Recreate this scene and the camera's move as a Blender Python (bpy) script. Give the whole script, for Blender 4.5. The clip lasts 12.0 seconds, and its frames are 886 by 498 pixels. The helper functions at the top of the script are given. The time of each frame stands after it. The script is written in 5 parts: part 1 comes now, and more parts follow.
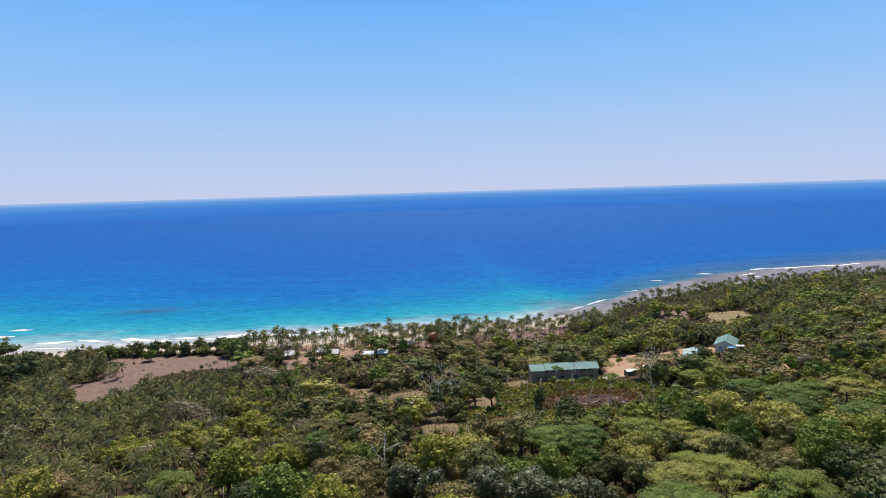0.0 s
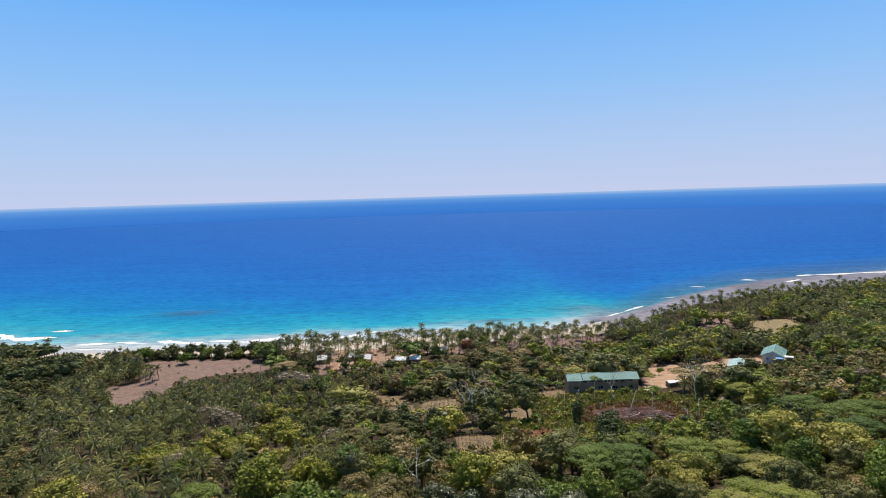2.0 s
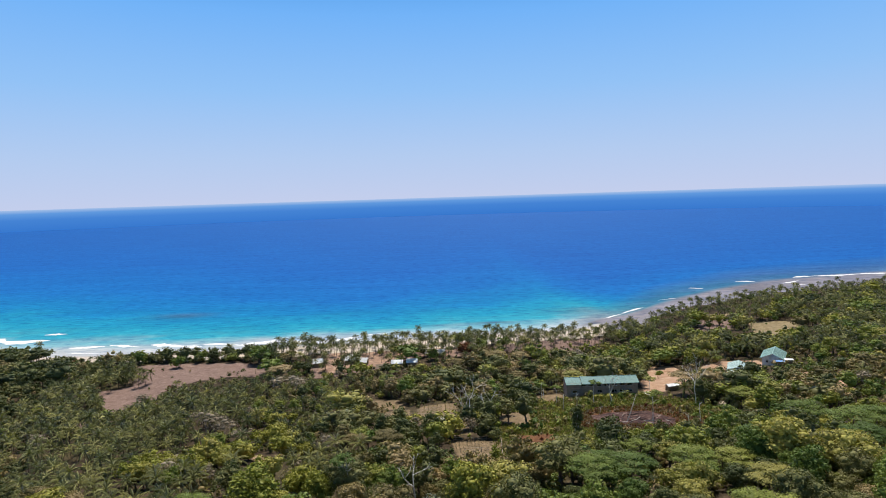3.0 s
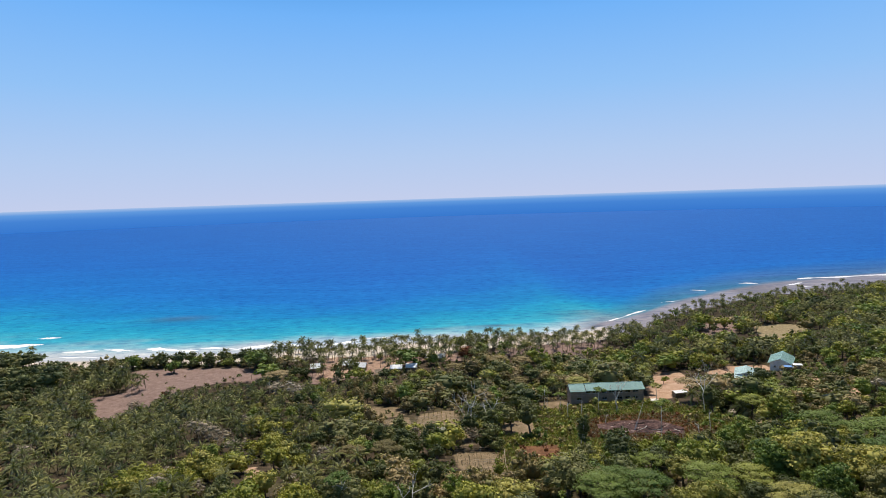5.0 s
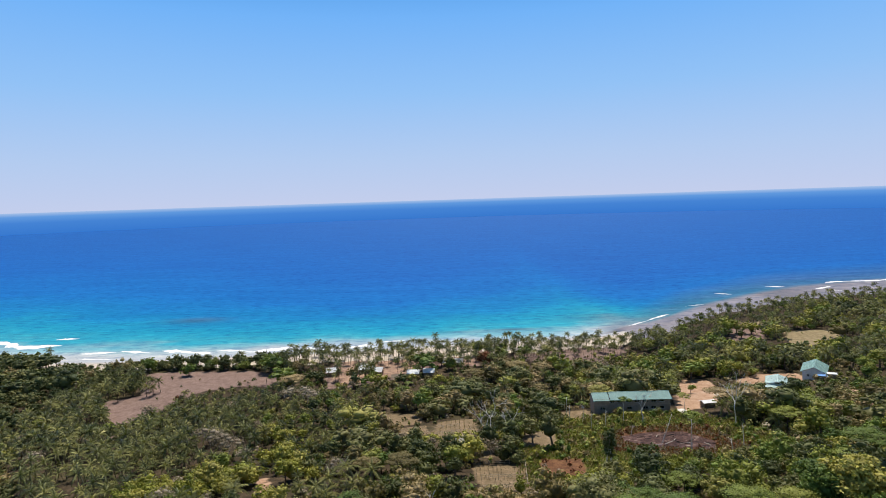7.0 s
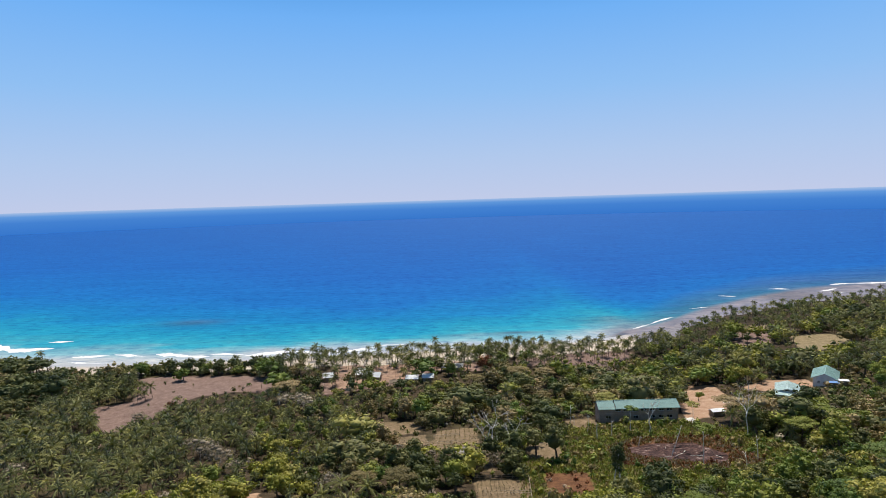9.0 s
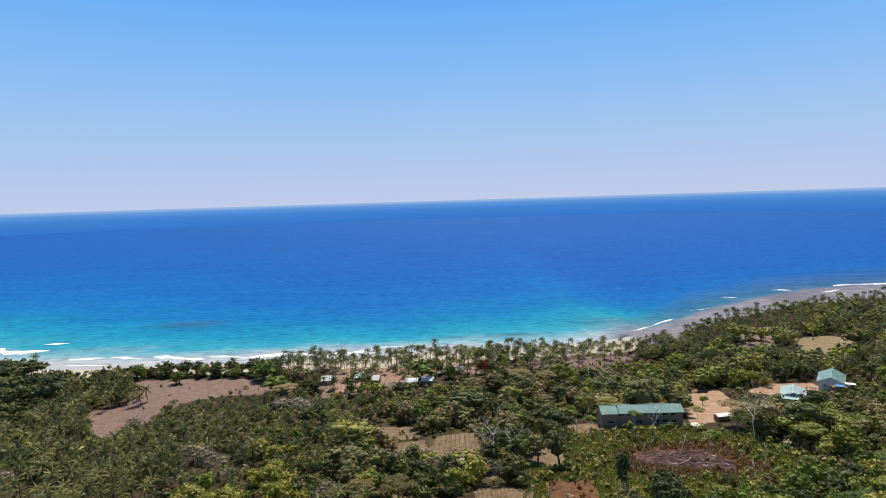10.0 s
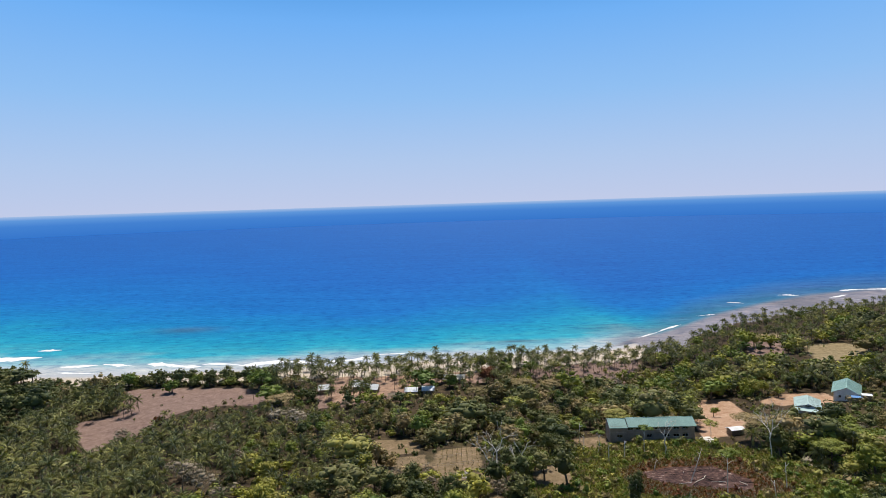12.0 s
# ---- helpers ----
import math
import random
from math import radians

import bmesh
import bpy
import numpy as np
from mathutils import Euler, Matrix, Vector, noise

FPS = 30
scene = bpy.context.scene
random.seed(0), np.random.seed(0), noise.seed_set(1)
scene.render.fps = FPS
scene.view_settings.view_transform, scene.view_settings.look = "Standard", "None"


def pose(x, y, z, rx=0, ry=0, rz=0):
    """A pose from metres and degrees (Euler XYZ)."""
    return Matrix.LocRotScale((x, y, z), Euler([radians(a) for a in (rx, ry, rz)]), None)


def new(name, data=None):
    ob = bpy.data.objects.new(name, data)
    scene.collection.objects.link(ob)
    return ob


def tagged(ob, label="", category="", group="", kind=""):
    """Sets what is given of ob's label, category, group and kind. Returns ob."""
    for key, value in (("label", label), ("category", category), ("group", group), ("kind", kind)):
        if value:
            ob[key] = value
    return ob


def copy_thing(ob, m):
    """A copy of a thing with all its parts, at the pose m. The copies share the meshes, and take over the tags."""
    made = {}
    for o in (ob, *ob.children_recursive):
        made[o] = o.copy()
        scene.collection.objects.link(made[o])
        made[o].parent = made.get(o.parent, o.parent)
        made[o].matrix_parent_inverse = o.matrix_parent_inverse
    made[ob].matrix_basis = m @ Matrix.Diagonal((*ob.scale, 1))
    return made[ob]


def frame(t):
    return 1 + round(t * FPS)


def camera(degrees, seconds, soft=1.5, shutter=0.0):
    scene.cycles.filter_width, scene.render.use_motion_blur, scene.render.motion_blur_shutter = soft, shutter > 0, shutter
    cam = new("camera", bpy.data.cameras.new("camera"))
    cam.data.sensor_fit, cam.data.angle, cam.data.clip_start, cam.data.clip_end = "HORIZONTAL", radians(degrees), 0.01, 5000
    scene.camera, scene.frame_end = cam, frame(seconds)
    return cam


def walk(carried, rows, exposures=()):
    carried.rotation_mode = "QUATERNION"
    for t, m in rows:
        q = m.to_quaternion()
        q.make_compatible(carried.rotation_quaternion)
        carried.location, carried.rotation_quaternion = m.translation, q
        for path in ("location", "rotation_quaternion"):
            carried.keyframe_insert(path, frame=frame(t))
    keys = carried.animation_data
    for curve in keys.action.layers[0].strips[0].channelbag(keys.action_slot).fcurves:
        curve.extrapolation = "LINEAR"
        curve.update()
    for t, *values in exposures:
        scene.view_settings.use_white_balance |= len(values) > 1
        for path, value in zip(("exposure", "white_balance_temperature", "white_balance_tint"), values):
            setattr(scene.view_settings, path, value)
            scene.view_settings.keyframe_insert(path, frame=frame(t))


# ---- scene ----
cam = camera(72.0, 12.0, soft=0.6)
# seconds, x, y, z, degrees of tilt, lean and turn
PATH_ROWS = [
    (0, 0.86, 14.96, 120.48, -5.34, 1.68, -2.71),
    (0.5, 0.78, 16.78, 120.56, -5.24, 1.68, -2.87),
    (1, 0.71, 18.64, 120.66, -5.12, 1.70, -1.98),
    (1.5, 0.62, 20.56, 120.74, -5.00, 1.72, 0.16),
    (2, 0.54, 22.52, 120.83, -4.94, 1.74, 0.38),
    (2.5, 0.46, 24.54, 120.91, -4.87, 1.76, 0.25),
    (3, 0.38, 26.62, 121.01, -4.83, 1.78, 0.06),
    (5, 0.05, 35.41, 121.36, -4.74, 1.83, 0.02),
    (5.5, -0.02, 37.74, 121.44, -4.71, 1.83, 0.03),
    (6, -0.11, 40.12, 121.52, -4.66, 1.83, 0.03),
    (6.5, -0.19, 42.55, 121.61, -4.61, 1.83, 1.74),
    (7, -0.28, 45.04, 121.70, -4.61, 1.83, 1.69),
    (9, -0.60, 55.49, 122.05, -4.58, 1.76, 1.67),
    (9.5, -0.68, 58.24, 122.14, -4.57, 1.74, 1.68),
    (10, -0.76, 61.03, 122.22, -4.55, 1.76, 1.65),
    (10.5, -0.84, 63.88, 122.32, -4.51, 1.78, 1.67),
    (11, -0.92, 66.77, 122.40, -4.46, 1.78, 1.69),
    (11.5, -1.01, 69.72, 122.48, -4.29, 1.76, 1.74),
    (12, -1.08, 72.72, 122.57, -4.24, 1.76, 1.72),
]
walk(cam, [(t, pose(x, y, z, 0, 0, turn) @ pose(0, 0, 0, 90 + tilt) @ pose(0, 0, 0, 0, 0, -lean))
           for t, x, y, z, tilt, lean, turn in PATH_ROWS], [(0, 0.0), (7, 0.0), (9.5, -0.05), (12, -0.05)])

# ---- light ----
SUN_TURN, SUN_UP = 6.0, 60.0         # degrees to the right of the sea's direction, degrees up
world = bpy.data.worlds.new("sky")
scene.world = world
world.use_nodes = True
wn, wl = world.node_tree.nodes, world.node_tree.links
sky = wn.new("ShaderNodeTexSky")
sky.sky_type = "NISHITA"
sky.sun_disc = False
sky.sun_elevation = radians(SUN_UP)
sky.sun_rotation = radians(SUN_TURN)
sky.altitude, sky.air_density, sky.dust_density, sky.ozone_density = 100, 1.0, 0.8, 3.0
# pale tropical haze over the sea, thinning with height
geo = wn.new("ShaderNodeTexCoord")
split = wn.new("ShaderNodeSeparateXYZ")
wl.new(geo.outputs["Generated"], split.inputs[0])
haze = wn.new("ShaderNodeValToRGB")
haze.color_ramp.elements[0].position, haze.color_ramp.elements[0].color = 0.0, (0.55, 0.62, 0.84, 1)
haze.color_ramp.elements[1].position, haze.color_ramp.elements[1].color = 0.32, (0.13, 0.42, 0.94, 1)
for p, c in ((0.07, (0.45, 0.60, 0.87, 1)), (0.17, (0.29, 0.54, 0.92, 1))):
    e = haze.color_ramp.elements.new(p)
    e.color = c
wl.new(split.outputs["Z"], haze.inputs[0])
bright = wn.new("ShaderNodeVectorMath")
bright.operation = "SCALE"
bright.inputs["Scale"].default_value = 10.0
wl.new(haze.outputs[0], bright.inputs[0])
thin = wn.new("ShaderNodeMapRange")
thin.inputs[1].default_value, thin.inputs[2].default_value = 0.28, 0.65
wl.new(split.outputs["Z"], thin.inputs[0])
blend = wn.new("ShaderNodeMix")
blend.data_type = "RGBA"
wl.new(thin.outputs[0], blend.inputs[0])
wl.new(bright.outputs[0], blend.inputs[6])
deep = wn.new("ShaderNodeVectorMath")
deep.operation = "SCALE"
deep.inputs["Scale"].default_value = 0.27
wl.new(sky.outputs[0], deep.inputs[0])
wl.new(deep.outputs[0], blend.inputs[7])
wl.new(blend.outputs[2], wn["Background"].inputs[0])
wn["Background"].inputs[1].default_value = 0.10
sun_data = bpy.data.lights.new("sun", "SUN")
sun_data.energy, sun_data.angle, sun_data.color = 5.0, radians(0.55), (1.0, 0.94, 0.84)
sun = new("sun", sun_data)
su, st = radians(SUN_UP), radians(SUN_TURN)
SUN_WAY = Vector((math.cos(su) * math.sin(st), math.cos(su) * math.cos(st), math.sin(su)))
sun.matrix_world = Matrix.Translation((0, 0, 400)) @ SUN_WAY.to_track_quat("Z", "Y").to_matrix().to_4x4()
scene.view_settings.exposure = 0.0

# ---- lie of the land ----
U = 1.2                                  # metres to one unit of the plan
SHORE_X = [-4200, -420, -320, -268, -235, -196, -140, -86, -60, 0, 70, 120, 145, 172, 216, 285, 337, 390, 516, 700, 1200, 4200]
SHORE_Y = [700, 454, 441, 438, 437, 440, 444, 450, 454, 466, 480, 489, 496, 515, 548, 595, 617, 632, 655, 690, 760, 1400]
RISE_S = [-3000, -60, -20, 0, 12, 40, 130, 165, 200, 225, 248, 270, 297, 340, 420, 520, 3000]
RISE_Z = [-40, -4, -1.2, 0.05, 1.3, 2.4, 3.4, 7, 13, 17, 20, 24.5, 31, 39, 52, 60, 90]


# a shallow bight in the shore
BIGHT_X = [-86, 0, 30, 60, 90, 110, 124]
BIGHT_D = [0, 3, 4, 8, 10, 6, 0]


def shore(x):
    """The waterline's y at x, in metres."""
    return (np.interp(np.asarray(x) / U, SHORE_X, SHORE_Y) - np.interp(np.asarray(x) / U, BIGHT_X, BIGHT_D)) * U


def ground_z(x, y):
    """The ground's height, in metres."""
    px, py = np.asarray(x) / U, np.asarray(y) / U
    s = np.interp(px, SHORE_X, SHORE_Y) - py
    k = np.clip((s - 30) / 80, 0, 1)
    s = s - np.interp(px, BIGHT_X, BIGHT_D) * np.clip((62 - s) / 26, 0, 1)
    return U * (np.interp(s, RISE_S, RISE_Z) + k * (0.9 * np.sin(px * 0.043 + 1.3) * np.cos(py * 0.051)
                + 0.5 * np.sin(px * 0.11 + py * 0.07)))


def inside(poly, x, y, soft=3.0):
    """1 well inside a polygon of plan points, 0 outside, with a soft edge of so many metres."""
    p = np.array(poly, float) * U
    x, y = np.asarray(x, float), np.asarray(y, float)
    odd = np.zeros(x.shape, bool)
    far = np.full(x.shape, 1e9)
    for (ax, ay), (bx, by) in zip(p, np.roll(p, -1, 0)):
        cross = (ay > y) != (by > y)
        xx = ax + (y - ay) * (bx - ax) / ((by - ay) if by != ay else 1e-9)
        odd ^= cross & (x < xx)
        dx, dy = bx - ax, by - ay
        q = np.clip(((x - ax) * dx + (y - ay) * dy) / (dx * dx + dy * dy), 0, 1)
        far = np.minimum(far, np.hypot(x - ax - q * dx, y - ay - q * dy))
    return np.clip(0.5 + np.where(odd, far, -far) / (2 * soft), 0, 1)


# clearings, in plan units
FIELD = [(-191, 393), (-174, 396), (-128, 393), (-109, 383), (-103, 358), (-123, 362), (-139, 354), (-147, 338), (-141, 318),
         (-145, 305), (-150, 294), (-180, 326), (-186, 342), (-172, 350), (-182, 372)]
FIELD_LOW = [(-172, 284), (-158, 300), (-144, 292), (-148, 270)]
PALM_YARD = [(-75, 355), (-82, 386), (-78, 440), (-22, 440), (8, 432), (9, 390), (-21, 391), (-40, 366), (-59, 360)]
PALM_YARD_2 = [(30, 404), (34, 440), (104, 448), (104, 422), (89, 388), (60, 387)]
PINK = [(191, 475), (219, 479), (195, 434), (175, 438)]
TAN = [(222, 462), (260, 459), (238, 424), (200, 409)]
YARD = [(112, 353), (124, 350), (122, 318), (102, 286), (86, 281), (92, 306)]
YARD_2 = [(134, 340), (152, 354), (170, 350), (167, 332), (158, 328), (152, 336), (142, 332)]
BURNT = [(53, 246), (62, 251), (76, 249), (82, 234), (77, 225), (68, 230), (54, 237)]
BURNT_RIM = [(47, 247), (60, 258), (86, 254), (88, 222), (66, 215), (46, 224)]
PLOT_A = [(-35, 274), (-17, 281), (-14, 263), (-22, 250), (-33, 240)]
PLOT_B = [(-12, 286), (4, 286), (4, 254), (-12, 249)]
HUT_YARD = [(-12, 249), (6, 250), (8, 226), (-3, 224)]
PLOT_C = [(1, 219), (18, 220), (16, 190), (3, 191)]
BARE = [(21, 255), (31, 250), (30, 233), (18, 235)]
RED_SCRUB = [(22, 222), (35, 219), (33, 201), (21, 202)]
BARE_BANK = [(40, 292), (51, 291), (52, 278), (42, 276)]
BARE_PLOT = [(-40, 306), (-20, 304), (-19, 285), (-34, 281)]
PATH = [(-64, 214), (-60, 214), (-50, 188), (-45, 172), (-50, 172), (-56, 188)]
PATH_RIGHT = [(164, 300), (172, 302), (167, 270), (160, 254), (152, 258), (159, 280)]

# ---- materials ----


def material(name, rough=0.8, spec=0.3):
    m = bpy.data.materials.new(name)
    m.use_nodes = True
    b = m.node_tree.nodes["Principled BSDF"]
    b.inputs["Roughness"].default_value = rough
    b.inputs["Specular IOR Level"].default_value = spec
    return m, m.node_tree.nodes, m.node_tree.links, b


def ramp(nodes, links, fac, stops, smooth=True):
    r = nodes.new("ShaderNodeValToRGB")
    r.color_ramp.interpolation = "EASE" if smooth else "LINEAR"
    e = r.color_ramp.elements
    while len(e) < len(stops):
        e.new(0.5)
    for k, (p, c) in enumerate(stops):
        e[k].position, e[k].color = p, (*c, 1)
    links.new(fac, r.inputs[0])
    return r.outputs[0]


def noise_node(nodes, links, scale, detail=3.0, coord=None, rough=0.55, dist=0.0):
    n = nodes.new("ShaderNodeTexNoise")
    n.inputs["Scale"].default_value, n.inputs["Detail"].default_value = scale, detail
    n.inputs["Roughness"].default_value, n.inputs["Distortion"].default_value = rough, dist
    if coord is None:
        coord = nodes.new("ShaderNodeTexCoord").outputs["Object"]
    links.new(coord, n.inputs["Vector"])
    return n.outputs["Fac"]


def mix(nodes, links, fac, a, b, kind="MIX"):
    n = nodes.new("ShaderNodeMix")
    n.data_type, n.blend_type = "RGBA", kind
    for v, s in ((fac, n.inputs[0]), (a, n.inputs[6]), (b, n.inputs[7])):
        if isinstance(v, (int, float)):
            s.default_value = v
        elif isinstance(v, tuple):
            s.default_value = (*v, 1)
        else:
            links.new(v, s)
    return n.outputs[2]


def sums(nodes, links, op, a, b, c=None):
    n = nodes.new("ShaderNodeMath")
    n.operation = op
    for k, v in enumerate((a, b, c)):
        if v is None:
            continue
        if isinstance(v, (int, float)):
            n.inputs[k].default_value = v
        else:
            links.new(v, n.inputs[k])
    return n.outputs[0]


def bump(nodes, links, b, height, strength=0.4, distance=0.1):
    n = nodes.new("ShaderNodeBump")
    n.inputs["Strength"].default_value, n.inputs["Distance"].default_value = strength, distance
    links.new(height, n.inputs["Height"])
    links.new(n.outputs[0], b.inputs["Normal"])


def attr(nodes, name):
    n = nodes.new("ShaderNodeAttribute")
    n.attribute_name = name
    return n.outputs["Fac"]


def plain(name, colour, rough=0.7, spec=0.3, vary=0.25, scale=1.5, metal=0.0):
    """A surface of one colour with stains at two scales and a fine relief."""
    m, n, l, b = material(name, rough, spec)
    b.inputs["Metallic"].default_value = metal
    big, small = noise_node(n, l, scale), noise_node(n, l, scale * 9, 4)
    f = sums(n, l, "MULTIPLY_ADD", big, 0.6, sums(n, l, "MULTIPLY", small, 0.4))
    lo, hi = tuple(c * (1 - vary) for c in colour), tuple(min(1, c * (1 + vary)) for c in colour)
    l.new(ramp(n, l, f, [(0.3, lo), (0.7, hi)]), b.inputs["Base Color"])
    bump(n, l, b, small, 0.3, 0.03)
    return m


def foliage(name, stops, shine=0.25, through_light=0.28, spread=0.55, mottle=0.9):
    """Leaves: one hue for each plant, each spray of leaves lighter or darker, and light through the blades."""
    m, n, l, b = material(name, 0.62 - 0.2 * shine, shine * 0.5)
    oi, geo = n.new("ShaderNodeObjectInfo"), n.new("ShaderNodeNewGeometry")
    plant = sums(n, l, "FRACT", sums(n, l, "ADD", oi.outputs["Random"], attr(n, "plant")), 0.0)
    wide = noise_node(n, l, 0.35, 2)
    pick = sums(n, l, "MULTIPLY_ADD", sums(n, l, "SUBTRACT", wide, 0.5), 0.35, plant)
    col = ramp(n, l, pick, stops)
    leaf = geo.outputs["Random Per Island"]
    gain = sums(n, l, "MULTIPLY_ADD", leaf, spread * 1.6, 1 - spread * 0.8)
    small = noise_node(n, l, 2.6, 3, None, 0.7)
    gain = sums(n, l, "MULTIPLY", gain, sums(n, l, "MULTIPLY_ADD", small, 2 * mottle, 1 - mottle))
    hsv = n.new("ShaderNodeHueSaturation")
    l.new(gain, hsv.inputs["Value"])
    l.new(col, hsv.inputs["Color"])
    l.new(hsv.outputs[0], b.inputs["Base Color"])
    tr = n.new("ShaderNodeBsdfTranslucent")
    warm = mix(n, l, 0.45, hsv.outputs[0], (0.30, 0.36, 0.04))
    l.new(warm, tr.inputs["Color"])
    ms = n.new("ShaderNodeMixShader")
    ms.inputs[0].default_value = through_light
    l.new(b.outputs[0], ms.inputs[1])
    l.new(tr.outputs[0], ms.inputs[2])
    l.new(ms.outputs[0], n["Material Output"].inputs["Surface"])
    return m


LEAF_DARK = foliage("leaf_dark", [(0.0, (0.072, 0.088, 0.036)), (0.5, (0.128, 0.138, 0.050)), (1.0, (0.205, 0.194, 0.074))], 0.25, 0.14, 0.55, 0.3)
LEAF_MID = foliage("leaf_mid", [(0.0, (0.096, 0.150, 0.034)), (0.4, (0.172, 0.222, 0.044)), (0.75, (0.262, 0.282, 0.055)), (1.0, (0.340, 0.308, 0.084))], 0.3, 0.18, 0.5, 0.3)
LEAF_LIGHT = foliage("leaf_light", [(0.0, (0.215, 0.232, 0.040)), (0.5, (0.315, 0.302, 0.052)), (1.0, (0.395, 0.348, 0.09))], 0.3, 0.2, 0.45, 0.3)
LEAF_OLIVE = foliage("leaf_olive", [(0.0, (0.165, 0.137, 0.056)), (0.5, (0.262, 0.202, 0.085)), (1.0, (0.395, 0.295, 0.15))], 0.25, 0.16, 0.55, 0.3)
LEAF_DRY = foliage("leaf_dry", [(0.0, (0.23, 0.18, 0.125)), (0.5, (0.34, 0.275, 0.20)), (1.0, (0.45, 0.37, 0.28))], 0.1, 0.15, 0.4, 0.3)
LEAF_RED = foliage("leaf_red", [(0.0, (0.15, 0.052, 0.032)), (1.0, (0.25, 0.095, 0.055))], 0.1, 0.2)
LEAF_PALM = foliage("leaf_palm", [(0.0, (0.078, 0.090, 0.032)), (0.5, (0.160, 0.160, 0.050)), (1.0, (0.29, 0.268, 0.088))], 0.8, 0.14, 1.0, 0.2)
LEAF_SILVER = foliage("leaf_silver", [(0.0, (0.07, 0.08, 0.03)), (1.0, (0.17, 0.17, 0.09))], 1.0, 0.14, 0.8, 0.5)
LEAVES = [LEAF_DARK, LEAF_MID, LEAF_LIGHT, LEAF_OLIVE, LEAF_DRY, LEAF_RED, LEAF_PALM, LEAF_SILVER]
DARK, MID, LIGHT, OLIVE, DRY, RED, PALM, SILVER = range(8)
BARK = plain("bark", (0.13, 0.10, 0.075), 0.9, 0.1, 0.4, 3)
BARK_PALE = plain("pale_bark", (0.70, 0.66, 0.60), 0.85, 0.1, 0.25, 2)
BARK_DRY = plain("dry_bark", (0.30, 0.26, 0.22), 0.9, 0.1, 0.3, 2)
BARK_PALM = plain("palm_bark", (0.115, 0.092, 0.07), 0.9, 0.1, 0.3, 2)


def land_material():
    m, n, l, b = material("land", 0.95, 0.1)
    pos = n.new("ShaderNodeTexCoord").outputs["Object"]
    wide, mid, fine = noise_node(n, l, 0.03, 3, pos), noise_node(n, l, 0.22, 4, pos), noise_node(n, l, 1.6, 5, pos, 0.65)
    f = sums(n, l, "MULTIPLY_ADD", mid, 0.55, sums(n, l, "MULTIPLY", fine, 0.45))
    # floor and grass stops darkened for the shade between the trees
    floor = ramp(n, l, f, [(0.32, (0.026, 0.020, 0.012)), (0.5, (0.058, 0.042, 0.026)), (0.68, (0.14, 0.098, 0.062))])
    grass = ramp(n, l, f, [(0.3, (0.036, 0.036, 0.014)), (0.5, (0.078, 0.072, 0.026)), (0.7, (0.16, 0.128, 0.062))])
    floor = mix(n, l, ramp(n, l, wide, [(0.50, (0, 0, 0)), (0.70, (0.6, 0.6, 0.6))]), floor, grass)

    spots = noise_node(n, l, 0.55, 6, pos, 0.7, 0.6)
    tone = sums(n, l, "MULTIPLY_ADD", sums(n, l, "SUBTRACT", spots, 0.5), 0.9, f)

    def zone(name, base, stops, ragged=0.9):
        edge = sums(n, l, "MULTIPLY_ADD", sums(n, l, "SUBTRACT", f, 0.5), ragged * 1.6, attr(n, name))
        return mix(n, l, ramp(n, l, edge, [(0.38, (0, 0, 0)), (0.6, (1, 1, 1))]), base, ramp(n, l, tone, stops))

    c = zone("meadow", floor, [(0.3, (0.09, 0.095, 0.02)), (0.5, (0.15, 0.15, 0.035)), (0.7, (0.22, 0.19, 0.07))])
    c = zone("tan", c, [(0.3, (0.20, 0.155, 0.085)), (0.7, (0.33, 0.26, 0.155))], 0.5)
    c = zone("field", c, [(0.3, (0.16, 0.103, 0.085)), (0.5, (0.225, 0.152, 0.128)), (0.7, (0.30, 0.212, 0.178))], 0.5)
    c = zone("soil", c, [(0.3, (0.13, 0.095, 0.055)), (0.5, (0.20, 0.145, 0.085)), (0.7, (0.30, 0.21, 0.14))], 0.5)
    c = zone("dirt", c, [(0.3, (0.30, 0.17, 0.10)), (0.55, (0.43, 0.28, 0.19)), (0.75, (0.54, 0.40, 0.30))], 0.4)
    c = zone("rust", c, [(0.3, (0.10, 0.045, 0.025)), (0.7, (0.20, 0.10, 0.05))], 0.7)
    c = zone("ash", c, [(0.32, (0.016, 0.011, 0.012)), (0.5, (0.070, 0.040, 0.036)), (0.62, (0.15, 0.088, 0.075)), (0.72, (0.42, 0.36, 0.32))], 0.6)
    c = zone("sand", c, [(0.3, (0.44, 0.365, 0.29)), (0.7, (0.60, 0.52, 0.43))], 0.25)
    c = zone("rock", c, [(0.3, (0.17, 0.16, 0.185)), (0.7, (0.30, 0.285, 0.315))], 0.4)
    wet = attr(n, "wet")
    c = mix(n, l, wet, c, mix(n, l, 0.88, c, (0.38, 0.415, 0.475)))
    l.new(c, b.inputs["Base Color"])
    bump(n, l, b, f, 0.7, 0.5)
    return m


